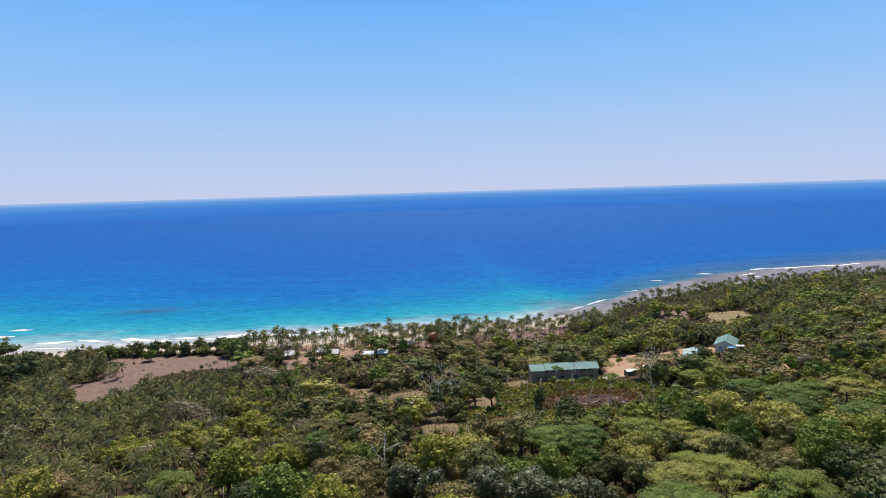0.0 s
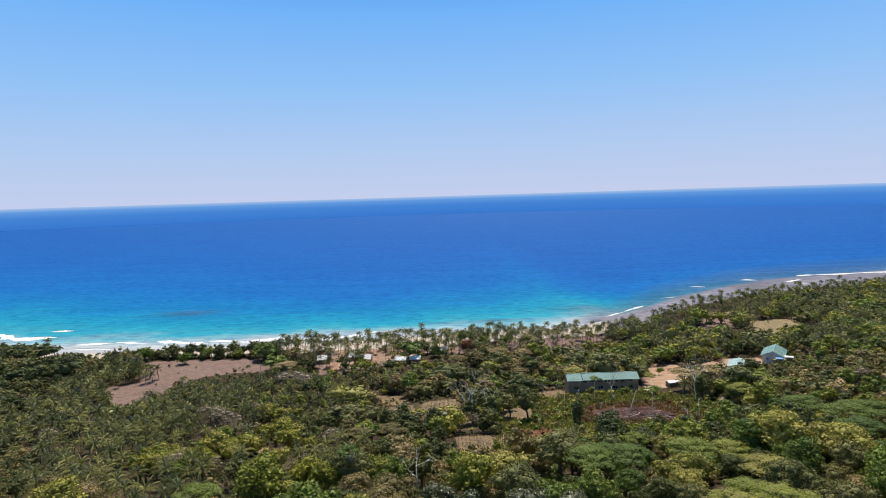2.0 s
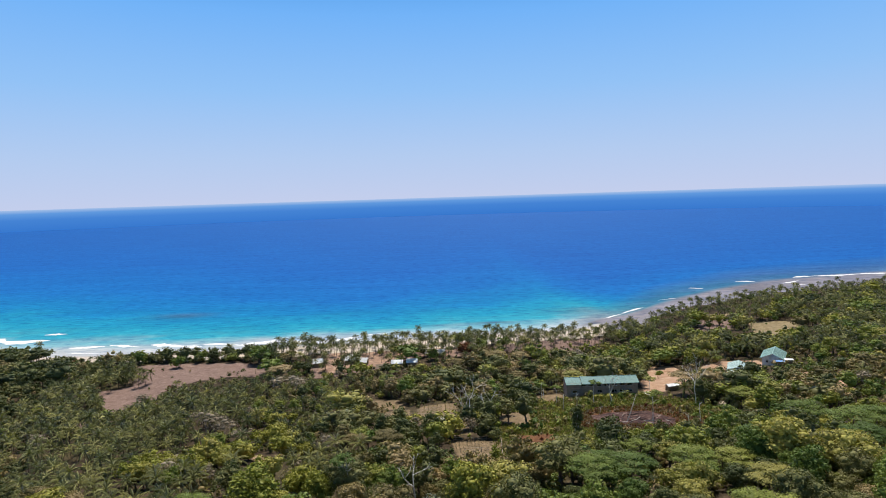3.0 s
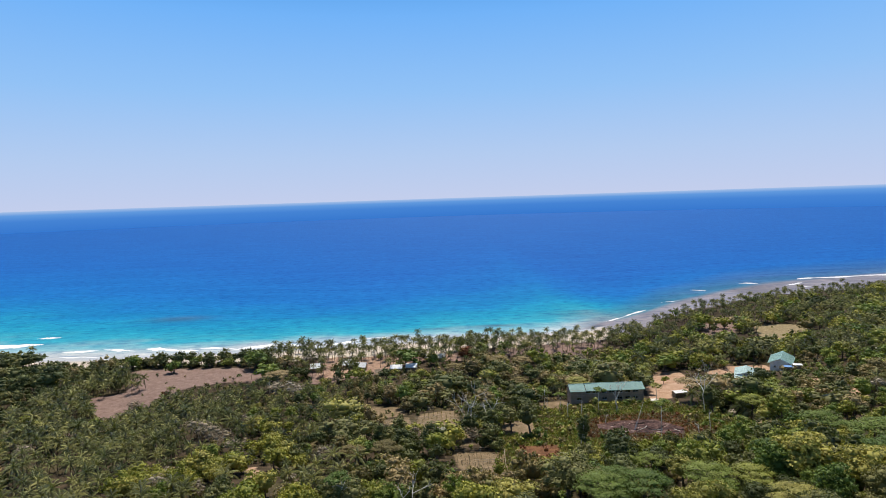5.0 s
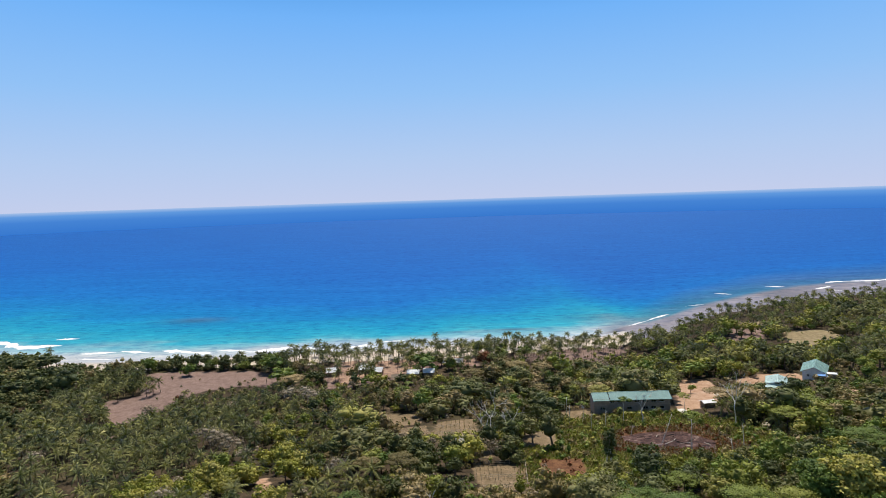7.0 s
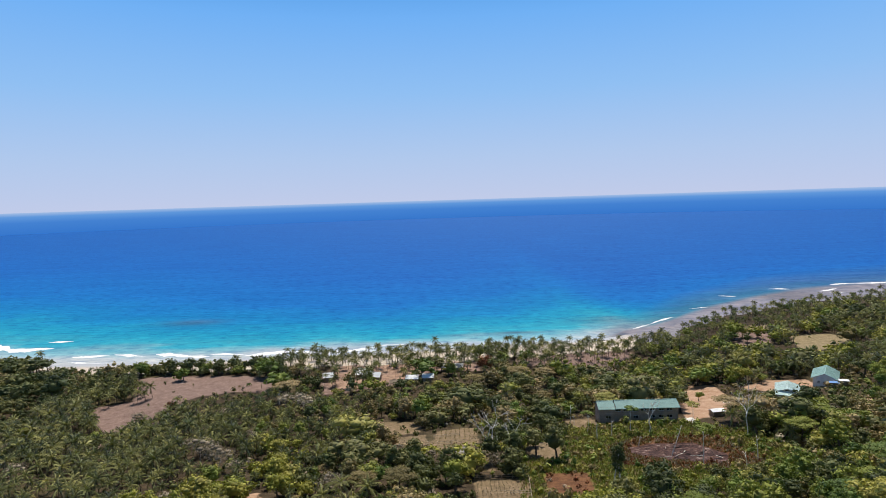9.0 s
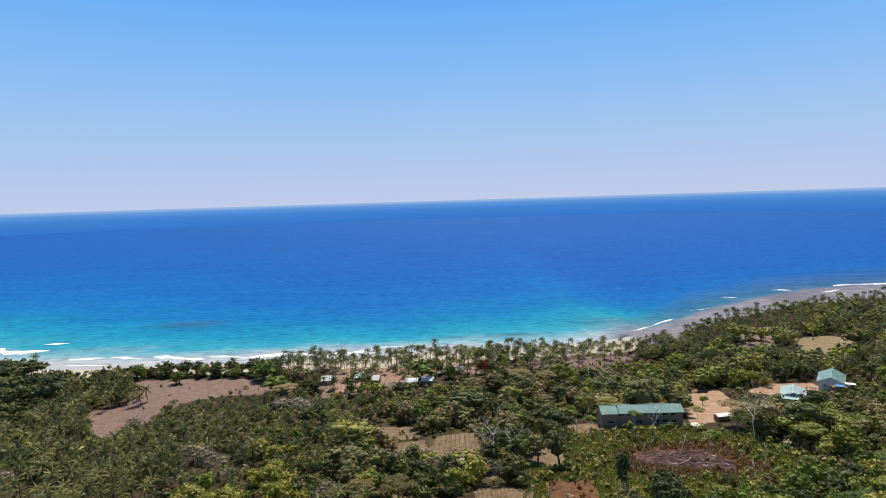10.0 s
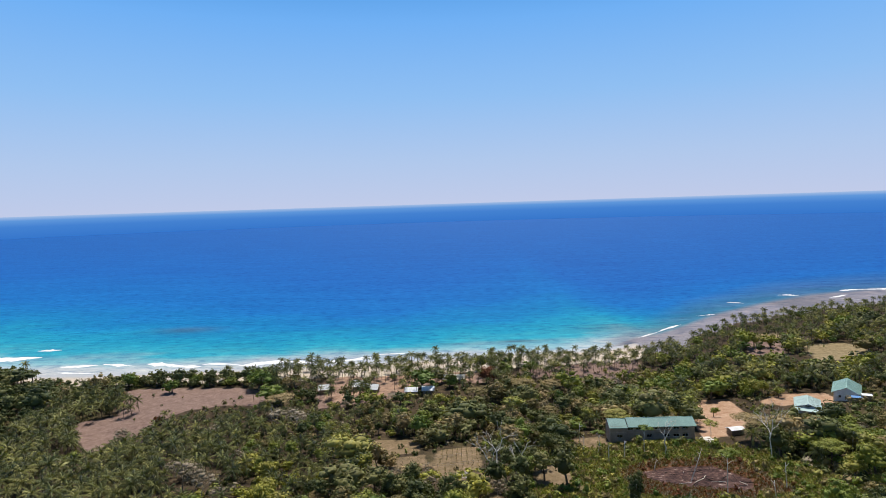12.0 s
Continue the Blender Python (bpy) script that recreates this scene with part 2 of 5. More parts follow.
def sea_material():
    m, n, l, b = material("sea_water", 0.2, 0.22)
    b.inputs["IOR"].default_value = 1.33
    pos = n.new("ShaderNodeTexCoord").outputs["Object"]
    out = attr(n, "offshore")
    patch = noise_node(n, l, 0.011, 4, pos)
    streak = n.new("ShaderNodeMapping")
    streak.inputs["Scale"].default_value = (0.006, 0.035, 1)
    l.new(pos, streak.inputs["Vector"])
    band = noise_node(n, l, 1.0, 4, streak.outputs[0])
    d = sums(n, l, "MULTIPLY_ADD", sums(n, l, "SUBTRACT", patch, 0.5), 90.0, out)
    d = sums(n, l, "MULTIPLY_ADD", sums(n, l, "SUBTRACT", band, 0.5), 60.0, d)
    d = mix_value(n, l, out, 40.0, d)
    c = ramp(n, l, sums(n, l, "DIVIDE", d, 900.0), SEA_STOPS, False)
    c = mix(n, l, attr(n, "reef"), c, ramp(n, l, band, [(0.3, (0.045, 0.075, 0.13)), (0.7, (0.10, 0.12, 0.18))]))
    c = mix(n, l, attr(n, "flat"), c, ramp(n, l, patch, [(0.35, (0.17, 0.165, 0.20)), (0.65, (0.27, 0.26, 0.305))]))
    tone = ramp(n, l, band, [(0.25, (0.86, 0.88, 0.92)), (0.75, (1.12, 1.09, 1.05))])
    c = mix(n, l, 1.0, c, tone, "MULTIPLY")
    # light and dark sides of the ripples, painted into the water's colour
    ripple_shade = n.new("ShaderNodeMapping")
    ripple_shade.inputs["Scale"].default_value = (0.07, 0.13, 1)
    l.new(pos, ripple_shade.inputs["Vector"])
    fine = noise_node(n, l, 1.0, 6, ripple_shade.outputs[0], 0.7, 0.4)
    c = mix(n, l, 1.0, c, ramp(n, l, fine, [(0.36, (0.64, 0.73, 0.83)), (0.5, (1.0, 1.0, 1.0)), (0.66, (1.3, 1.21, 1.12))]), "MULTIPLY")
    w1 = n.new("ShaderNodeMapping")
    w1.inputs["Scale"].default_value = (0.05, 0.16, 1)
    l.new(pos, w1.inputs["Vector"])
    swell, chop = noise_node(n, l, 1.0, 3, w1.outputs[0]), noise_node(n, l, 0.5, 3, pos)
    body, shine, fres, both = n.new("ShaderNodeBsdfDiffuse"), n.new("ShaderNodeBsdfGlossy"), n.new("ShaderNodeFresnel"), n.new("ShaderNodeMixShader")
    n.remove(b)
    l.new(c, body.inputs["Color"])
    shine.inputs["Roughness"].default_value = 0.28
    fres.inputs["IOR"].default_value = 1.33
    l.new(sums(n, l, "MULTIPLY", fres.outputs[0], 0.08), both.inputs[0])
    l.new(body.outputs[0], both.inputs[1])
    l.new(shine.outputs[0], both.inputs[2])
    l.new(both.outputs[0], n["Material Output"].inputs["Surface"])
    relief = n.new("ShaderNodeBump")
    relief.inputs["Strength"].default_value, relief.inputs["Distance"].default_value = 0.8, 1.2
    l.new(sums(n, l, "MULTIPLY_ADD", chop, 0.25, swell), relief.inputs["Height"])
    for q in (body, shine):
        l.new(relief.outputs[0], q.inputs["Normal"])
    return m


def mix_value(n, l, near, reach, d):
    """Close to the shore the plain distance, further out the mottled one."""
    k = n.new("ShaderNodeClamp")
    l.new(sums(n, l, "DIVIDE", near, reach), k.inputs["Value"])
    q = n.new("ShaderNodeMix")
    l.new(k.outputs[0], q.inputs[0])
    l.new(near, q.inputs[2])
    l.new(d, q.inputs[3])
    return q.outputs[0]


SEA_STOPS = [(0.0, (0.46, 0.48, 0.50)), (0.014, (0.39, 0.45, 0.50)), (0.035, (0.18, 0.38, 0.46)), (0.06, (0.035, 0.31, 0.43)), (0.09, (0.014, 0.255, 0.42)),
             (0.15, (0.008, 0.185, 0.425)), (0.25, (0.008, 0.136, 0.43)), (0.5, (0.009, 0.112, 0.412)), (1.0, (0.010, 0.105, 0.395))]
LAND, SEA = land_material(), sea_material()
FOAM = plain("foam", (0.82, 0.83, 0.84), 0.9, 0.1, 0.12, 0.6)

# ---- mesh tools ----


def mesh_of(name, v, f, mats, which=None, attrs=None, smooth=False):
    """A mesh from vertices and triangles (or quads) in arrays."""
    v, f = np.asarray(v, np.float32), np.asarray(f, np.int32)
    k = f.shape[1]
    me = bpy.data.meshes.new(name)
    me.vertices.add(len(v))
    me.vertices.foreach_set("co", v.ravel())
    me.loops.add(f.size)
    me.loops.foreach_set("vertex_index", f.ravel())
    me.polygons.add(len(f))
    me.polygons.foreach_set("loop_start", np.arange(0, f.size, k, dtype=np.int32))
    me.polygons.foreach_set("loop_total", np.full(len(f), k, np.int32))
    for m in mats:
        me.materials.append(m)
    if which is not None:
        me.polygons.foreach_set("material_index", np.asarray(which, np.int32))
    me.polygons.foreach_set("use_smooth", np.full(len(f), smooth))
    for key, values in (attrs or {}).items():
        me.attributes.new(key, "FLOAT", "POINT").data.foreach_set("value", np.asarray(values, np.float32))
    me.update(calc_edges=True)
    return me


def part(name, me, parent, label=""):
    """Links a mesh as one part of a thing."""
    ob = new(name, me)
    ob.parent = parent
    return tagged(ob, label)


def boxes(items):
    """Vertices and quads of boxes, each (x0, y0, z0, x1, y1, z1)."""
    v, f = [], []
    for x0, y0, z0, x1, y1, z1 in items:
        k = len(v)
        v += [(x, y, z) for z in (z0, z1) for y in (y0, y1) for x in (x0, x1)]
        f += [tuple(k + i for i in q) for q in ((0, 2, 3, 1), (4, 5, 7, 6), (0, 1, 5, 4), (2, 6, 7, 3), (0, 4, 6, 2), (1, 3, 7, 5))]
    return v, f


def box_mesh(name, items, mat):
    v, f = boxes(items)
    return mesh_of(name, v, f, [mat])


def tube(points, radii, sides=6, cap=True):
    """Vertices and triangles of a tapered tube along points."""
    p = np.asarray(points, float)
    v, f = [], []
    for k, (q, r) in enumerate(zip(p, radii)):
        d = p[min(k + 1, len(p) - 1)] - p[max(k - 1, 0)]
        d /= np.linalg.norm(d) + 1e-9
        a = np.cross(d, (0.31, 0.95, 0.05))
        a /= np.linalg.norm(a) + 1e-9
        b = np.cross(d, a)
        for i in range(sides):
            w = 2 * math.pi * i / sides
            v.append(q + r * (math.cos(w) * a + math.sin(w) * b))
    for k in range(len(p) - 1):
        for i in range(sides):
            j = (i + 1) % sides
            a, b, c, d = k * sides + i, k * sides + j, (k + 1) * sides + j, (k + 1) * sides + i
            f += [(a, b, c), (a, c, d)]
    if cap:
        e = (len(p) - 1) * sides
        f += [(e, e + i, e + i + 1) for i in range(1, sides - 1)]
    return np.array(v), np.array(f)


def join(pieces):
    v, f, k = [], [], 0
    for a, b in pieces:
        v.append(np.asarray(a))
        f.append(np.asarray(b) + k)
        k += len(a)
    return np.concatenate(v), np.concatenate(f)


# a ball of 20 faces
def ball(level):
    bm = bmesh.new()
    bmesh.ops.create_icosphere(bm, subdivisions=level, radius=1)
    v = np.array([q.co[:] for q in bm.verts])
    f = np.array([[w.index for w in q.verts] for q in bm.faces])
    bm.free()
    return v, f


BALL_1 = ball(1)

# ---- plants ----


def sprays(rng, centres, radii, count, size, up=0.25, flat=0.0, thin=0.9, loose=0.45):
    """Sprays of leaves over the skins of several overlapping clumps: folded rhombs of so many metres, facing outwards."""
    c, r = np.asarray(centres), np.asarray(radii)
    w = (r[:, 0] * r[:, 1]) ** 1.0
    pick = rng.choice(len(c), int(count * 2.6), p=w / w.sum())
    d = rng.normal(size=(len(pick), 3))
    d[:, 2] += up
    d /= np.linalg.norm(d, axis=1)[:, None]
    p = c[pick] + d * r[pick] * rng.uniform(0.90, 1.14, (len(pick), 1))
    keep = np.ones(len(p), bool)
    for cc, rr in zip(c, r):
        keep &= (((p - cc) / rr) ** 2).sum(1) > thin ** 2
    p, d = p[keep][:count], d[keep][:count]
    n = d + rng.normal(size=d.shape) * loose
    n[:, 2] += 0.15 + flat
    n /= np.linalg.norm(n, axis=1)[:, None]
    a = np.cross(n, rng.normal(size=n.shape))
    a /= np.linalg.norm(a, axis=1)[:, None]
    b = np.cross(n, a)
    s = size * rng.uniform(0.6, 1.25, (len(p), 1))
    v = np.stack([p - a * s * 0.62, p - b * s * 0.40 - n * s * 0.10, p + a * s * 0.62, p + b * s * 0.40 - n * s * 0.10], 1).reshape(-1, 3)
    k = np.arange(len(p))[:, None] * 4
    f = np.concatenate([k + [[0, 1, 2]], k + [[0, 2, 3]]])
    return v, f


def cores(rng, centres, radii, shape, shrink=0.86):
    """The dense twigs and leaves inside each clump."""
    out = []
    for c, r in zip(centres, radii):
        jit = 1 + rng.uniform(-0.20, 0.12, (len(shape[0]), 1))
        out.append((np.asarray(c) + shape[0] * np.asarray(r) * shrink * jit, shape[1]))
    return join(out)


def limbs(rng, height, spread, count, r0, lean=0.06, start=0.4, sides=5):
    """A trunk with limbs that reach into the crown."""
    top = np.array([rng.normal() * lean * height, rng.normal() * lean * height, height])
    bend = np.array([rng.normal() * 0.03 * height, rng.normal() * 0.03 * height, height * 0.5]) + top * (0.5, 0.5, 0)
    out = [tube([(0, 0, -1.2), (0, 0, 0.0), bend, top], [r0 * 1.35, r0 * 1.1, r0 * 0.75, r0 * 0.35], sides)]
    for k in range(count):
        q = rng.uniform(start, 0.95)
        base = bend * q / 0.5 if q < 0.5 else bend + (top - bend) * (q - 0.5) / 0.5
        w = 2 * math.pi * (k + rng.uniform(-0.3, 0.3)) / count
        reach = spread * rng.uniform(0.6, 1.0)
        mid = base + np.array([math.cos(w) * reach * 0.5, math.sin(w) * reach * 0.5, reach * rng.uniform(0.25, 0.5)])
        end = base + np.array([math.cos(w) * reach, math.sin(w) * reach, reach * rng.uniform(0.35, 0.8)])
        out.append(tube([base, mid, end], [r0 * 0.42, r0 * 0.26, r0 * 0.08], 4))
    return join(out)


def broadleaf(rng, height, radius, clumps, count, size, fine):
    """A domed crown of many rounded clumps with dark clefts between them, on a short trunk; some are ragged and thin."""
    c, r = [], []
    ragged = rng.uniform() < 0.5
    wide, deep = radius * rng.uniform(0.78, 1.2, 2), radius * rng.uniform(0.70, 1.05)
    mid = np.array([rng.normal() * 0.08 * radius, rng.normal() * 0.08 * radius, height - deep * 1.0])
    for k in range(clumps):
        q = (k + 0.5) / clumps
        th, az = math.acos(1 - 1.42 * q), 2.399963 * k + rng.uniform(-0.7, 0.7)
        e = rng.uniform(0.42, 0.92) if ragged else rng.uniform(0.48, 0.78)
        c.append(mid + np.array([wide[0] * e * math.sin(th) * math.cos(az), wide[1] * e * math.sin(th) * math.sin(az), deep * (e - 0.04) * math.cos(th)]))
        s = radius * rng.uniform(0.17, 0.42) * (1.0 if clumps > 12 else 1.22)
        r.append((s, s * rng.uniform(0.85, 1.15), s * rng.uniform(0.55, 0.85)))
    # inner ball added to block light through the crown
    heart = cores(rng, [mid - (0, 0, 0.1 * deep)], [(wide[0] * 0.6, wide[1] * 0.6, deep * 0.58)], BALL_1, 1.0)
    crown = join([heart, cores(rng, c, r, BALL_1, 0.62 if ragged or clumps > 12 else 0.68),
                  sprays(rng, c, r, count, size * (1.25 if ragged else 1.0), thin=0.7, loose=0.8 if ragged else 0.45)])
    return limbs(rng, height * 0.66, radius * 0.6, 5 if fine else 3, 0.035 * height), crown


def umbrella(rng, height, radius, pads, count, size, fine):
    """A wide, flat crown in layers, as of rain trees: smooth on top, dark and open underneath."""
    c, r = [], []
    for k in range(pads):
        w, q = 2.399963 * k + rng.uniform(-0.4, 0.4), math.sqrt((k + 0.2) / pads)
        c.append((radius * 0.80 * q * math.cos(w), radius * 0.80 * q * math.sin(w), height * (0.95 - 0.14 * q * q) + rng.uniform(-0.07, 0.02) * height))
        s = radius * rng.uniform(0.24, 0.36)
        r.append((s, s * rng.uniform(0.8, 1.2), s * rng.uniform(0.24, 0.34)))
    crown = join([cores(rng, c, r, BALL_1, 0.62), sprays(rng, c, r, count, size, 1.0, 0.7, 0.72, 0.35)])
    return limbs(rng, height * 0.84, radius * 0.8, 8 if fine else 4, 0.03 * height, start=0.35), crown


def bush(rng, height, radius, clumps, count, size, fine):
    c, r = [], []
    for k in range(clumps):
        w, q = rng.uniform(0, 2 * math.pi), math.sqrt(rng.uniform(0, 1))
        s = radius * rng.uniform(0.42, 0.66)
        c.append((radius * 0.6 * q * math.cos(w), radius * 0.6 * q * math.sin(w), height * rng.uniform(0.3, 0.55)))
        r.append((s, s, height * 0.45))
    return None, join([cores(rng, c, r, BALL_1, 0.6), sprays(rng, c, r, count, size, thin=0.6, loose=0.7)])


def branching(rng, height, r0, depth=4, spread=0.5, start=None, way=None):
    """A bare tree: tubes that fork into thinner ones."""
    out = []

    def grow(p, d, length, r, level):
        q = p + d * length * 0.55 + rng.normal(size=3) * length * 0.05
        e = q + (d + rng.normal(size=3) * 0.14) * length * 0.45
        out.append(tube([p, q, e], [r, r * 0.82, r * 0.62], 6 if level == 0 else 4, level == depth))
        if level == depth:
            return
        for k in range(2 if level == 0 else rng.integers(2, 4)):
            nd = d + rng.normal(size=3) * spread + np.array([0, 0, 0.10])
            nd /= np.linalg.norm(nd)
            grow(e if k < 2 else q, nd, length * rng.uniform(0.55, 0.8), r * 0.6, level + 1)
    grow(np.array(start if start is not None else (0, 0, -0.8)), np.array(way if way is not None else (0.04, 0.02, 1.0)), height * 0.42, r0, 0)
    return join(out)


def dry_tree(rng, height, radius, clumps, count, size, fine):
    """A twiggy tree that has shed most of its leaves."""
    wood = branching(rng, height * 0.85, 0.016 * height, 4, 0.45)
    c, r = [], []
    for k in range(clumps):
        w, q = rng.uniform(0, 2 * math.pi), math.sqrt((k + 0.3) / clumps)
        c.append((radius * 0.75 * q * math.cos(w), radius * 0.75 * q * math.sin(w), height * (0.84 - 0.3 * q * q)))
        r.append((radius * 0.38,) * 2 + (radius * 0.3,))
    return wood, join([cores(rng, c, r, BALL_1, 0.5), sprays(rng, c, r, count, size * 0.75, thin=0.3, loose=1.2)])


def palm(rng, height, fronds, length, pairs, fine):
    """A coconut palm: a leaning trunk and a head of arching fronds with drooping leaflets."""
    w = rng.uniform(0, 2 * math.pi)
    lean = height * rng.uniform(0.03, 0.16)
    tip = np.array([lean * math.cos(w), lean * math.sin(w), height])
    pts = [(0, 0, -1.0), (0, 0, 0.15), tip * (0.35, 0.35, 0.42), tip * (0.75, 0.75, 0.75), tip]
    trunk = tube(pts, [0.26, 0.18, 0.13, 0.11, 0.10], 6 if fine else 4)
    out = []
    for k in range(fronds):
        a = 2.399963 * k + rng.uniform(-0.2, 0.2)
        q = (k + 0.5) / fronds
        rise = math.radians(82 - 112 * q + rng.uniform(-10, 10))
        ln = length * rng.uniform(0.85, 1.1) * (0.8 + 0.2 * q)
        side = np.array([-math.sin(a), math.cos(a), 0])
        out_way = np.array([math.cos(a), math.sin(a), 0])
        p, ang, spine = tip.copy(), rise, []
        n = pairs
        for i in range(n + 1):
            spine.append(p.copy())
            p = p + (out_way * math.cos(ang) + np.array([0, 0, math.sin(ang)])) * ln / n
            ang -= math.radians((62 if fine else 70) / n) * (0.5 + 1.2 * i / n)
        spine = np.array(spine)
        v, f = list(spine), []
        for i in range(n):
            m, e = spine[i], spine[i + 1]
            wide = (0.56 if fine else 0.74) * math.sin(math.pi * min(0.94, 0.16 + 0.80 * i / n)) ** 0.6 * (length / 4.5) * 1.25
            for sgn in (-1, 1):
                drop = np.array([0, 0, -wide * rng.uniform(0.6, 1.25)])
                v.append(m + (e - m) * 1.5 + side * sgn * wide * 0.8 + drop)
                f.append((i, i + 1, len(v) - 1))
        out.append((np.array(v), np.array(f)))
    if fine:                                      # nuts and dead skirts
        for k in range(4):
            a = rng.uniform(0, 2 * math.pi)
            out.append((tip + BALL_1[0] * 0.22 + (0.3 * math.cos(a), 0.3 * math.sin(a), -0.35), BALL_1[1]))
    return trunk, join(out)

# ---- the large structure ----


def spread(a, b, step, wide, far):
    """Coordinates: close together from a to b, then wider and wider out to far on both sides."""
    out = [0.0]
    while out[-1] < far:
        out.append(out[-1] + max(step, out[-1] * wide))
    o = np.array(out[1:])
    return np.concatenate([(a - o)[::-1], np.arange(a, b, step), b + o])


def sheet(xs, ys):
    gx, gy = np.meshgrid(xs, ys)
    ny, nx = gx.shape
    k = (np.arange(ny - 1)[:, None] * nx + np.arange(nx - 1)[None]).ravel()
    return gx.ravel(), gy.ravel(), np.stack([k, k + 1, k + nx + 1, k + nx], 1)


def make_ground():
    x, y, f = sheet(spread(-430, 640, 3.3, 0.25, 4300), spread(110, 800, 3.3, 0.25, 3800))
    s = (shore(x) - y) / U
    px = x / U
    rough = np.sin(px * 0.31) * 3 + np.sin(px * 0.13 + 2) * 4
    beach = np.interp(px, [-400, -260, -235, -200, -100, 20, 110, 130, 260, 700], [20, 30, 46, 36, 44, 50, 46, 10, 3, 3])
    sand = np.clip((beach + rough * 0.5 - s) / 6, 0, 1) * (s > -80)
    yard = np.maximum(inside(PALM_YARD, x, y, 5), inside(PALM_YARD_2, x, y, 6))
    z = ground_z(x, y)
    zones = {
        "meadow": np.maximum(inside([(18, 278), (84, 278), (104, 262), (112, 205), (60, 196), (16, 190)], x, y, 10) * 0.9, 0),
        "tan": np.maximum(inside(TAN, x, y, 5), inside([(206, 500), (236, 504), (226, 462), (200, 470)], x, y, 6) * 0.6),
        "field": np.maximum.reduce([inside(FIELD, x, y, 4), inside(FIELD_LOW, x, y, 4), inside(PINK, x, y, 5), yard * 0.9]),
        "soil": np.maximum.reduce([inside(q, x, y, 2) for q in (PLOT_A, PLOT_B, PLOT_C, HUT_YARD, BARE, BARE_BANK, BARE_PLOT)]),
        "dirt": np.maximum.reduce([inside(q, x, y, 3) for q in (YARD, YARD_2)] + [inside(q, x, y, 1.5) * 0.8 for q in (PATH, PATH_RIGHT)] + [inside(PALM_YARD, x, y, 6) * 0.5]),
        "rust": np.maximum(inside(BURNT_RIM, x, y, 5) * 0.85, inside(RED_SCRUB, x, y, 3)),
        "rock": np.clip((px - 108) / 22, 0, 1) * np.clip((np.interp(px, [110, 142, 165, 207, 260, 340], [50, 40, 14, 8, 14, 22]) + rough - s) / 5, 0, 1),
        "ash": inside(BURNT, x, y, 3),
        "sand": sand,
        "wet": np.clip(1 - (s - np.interp(px, [-235, -90], [5, 5])) / 10, 0, 1) * np.clip((125 - px) / 20, 0, 1),
    }
    ob = new("ground", mesh_of("ground", np.stack([x, y, z], 1), f, [LAND], attrs=zones, smooth=True))
    tagged(ob, "dry tropical ground of brown soil, grass and pale beach sand", "ground", kind="structure")


def make_sea():
    xs = spread(-520, 900, 8.0, 0.18, 4300)
    ds = np.concatenate([[-24, -14, -8, -4], np.arange(0, 60, 3.0), np.arange(60, 420, 10.0), np.geomspace(430, 4300, 40)])
    gx, gd, f = sheet(xs, ds)
    y = shore(gx) + gd
    px, d = gx / U, gd / U
    wide = np.interp(px, [95, 120, 172, 216, 285, 350, 440, 800], [2, 16, 30, 44, 50, 64, 72, 95])
    on = np.clip((px - 90) / 25, 0, 1)
    flat = on * np.clip((wide * 1.0 - d) / (wide * 0.2 + 3), 0, 1)
    reef = np.maximum(on * np.clip((wide * 2.2 + 25 - d) / (wide + 18), 0, 1) * 0.5, 0)
    py = y / U
    for cx, cy, rx, ry, k in ((38, 503, 16, 4, 0.8), (-240, 574, 26, 12, 0.55), (-10, 500, 26, 3, 0.35), (120, 540, 30, 14, 0.5)):
        reef = np.maximum(reef, k * np.exp(-((px - cx) / rx) ** 2 - ((py - cy) / ry) ** 2))
    out = np.maximum(gd, 0) * (1 + 1.8 * np.clip((px - 105) / 80, 0, 1)) * np.interp(px, [-420, -250, -60, 20, 95], [0.60, 0.76, 1.05, 0.82, 0.62])
    out = out + np.where(gd > 0, np.interp(px, [0, 40, 105, 120], [0, 14, 14, 0]) * np.clip(gd / 5, 0, 1), 0)
    me = mesh_of("sea", np.stack([gx, y, np.zeros_like(y)], 1), f, [SEA], attrs={"offshore": out, "reef": reef, "flat": flat}, smooth=True)
    tagged(new("sea", me), "calm sea shading from turquoise shallows to deep blue", "sea", kind="structure")


def make_sea_rim():
    """The far sea from the sheet's end to the horizon, glowing with painted haze."""
    m = bpy.data.materials.new("glowing_far_sea")
    m.use_nodes = True
    n, l = m.node_tree.nodes, m.node_tree.links
    n.remove(n["Principled BSDF"])
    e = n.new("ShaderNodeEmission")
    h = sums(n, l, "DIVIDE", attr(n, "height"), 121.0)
    l.new(ramp(n, l, h, RIM_HAZE, False), e.inputs[0])
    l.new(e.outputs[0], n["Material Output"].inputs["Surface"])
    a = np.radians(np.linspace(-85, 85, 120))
    # rises to the camera's eye height, so its top meets the horizon in view
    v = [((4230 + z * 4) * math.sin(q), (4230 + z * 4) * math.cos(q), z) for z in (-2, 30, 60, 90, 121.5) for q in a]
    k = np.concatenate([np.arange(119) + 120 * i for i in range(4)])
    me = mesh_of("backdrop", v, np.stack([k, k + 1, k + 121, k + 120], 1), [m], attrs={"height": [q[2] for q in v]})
    tagged(new("backdrop", me), "glowing blue backdrop of far sea with painted horizon haze", "backdrop", kind="structure")


# paler towards the top: horizon haze put into the glow
RIM_HAZE = [(0.0, (0.040, 0.19, 0.62)), (0.5, (0.060, 0.23, 0.66)), (0.8, (0.12, 0.32, 0.73)), (1.0, (0.36, 0.52, 0.80))]
make_ground()
make_sea()
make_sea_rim()


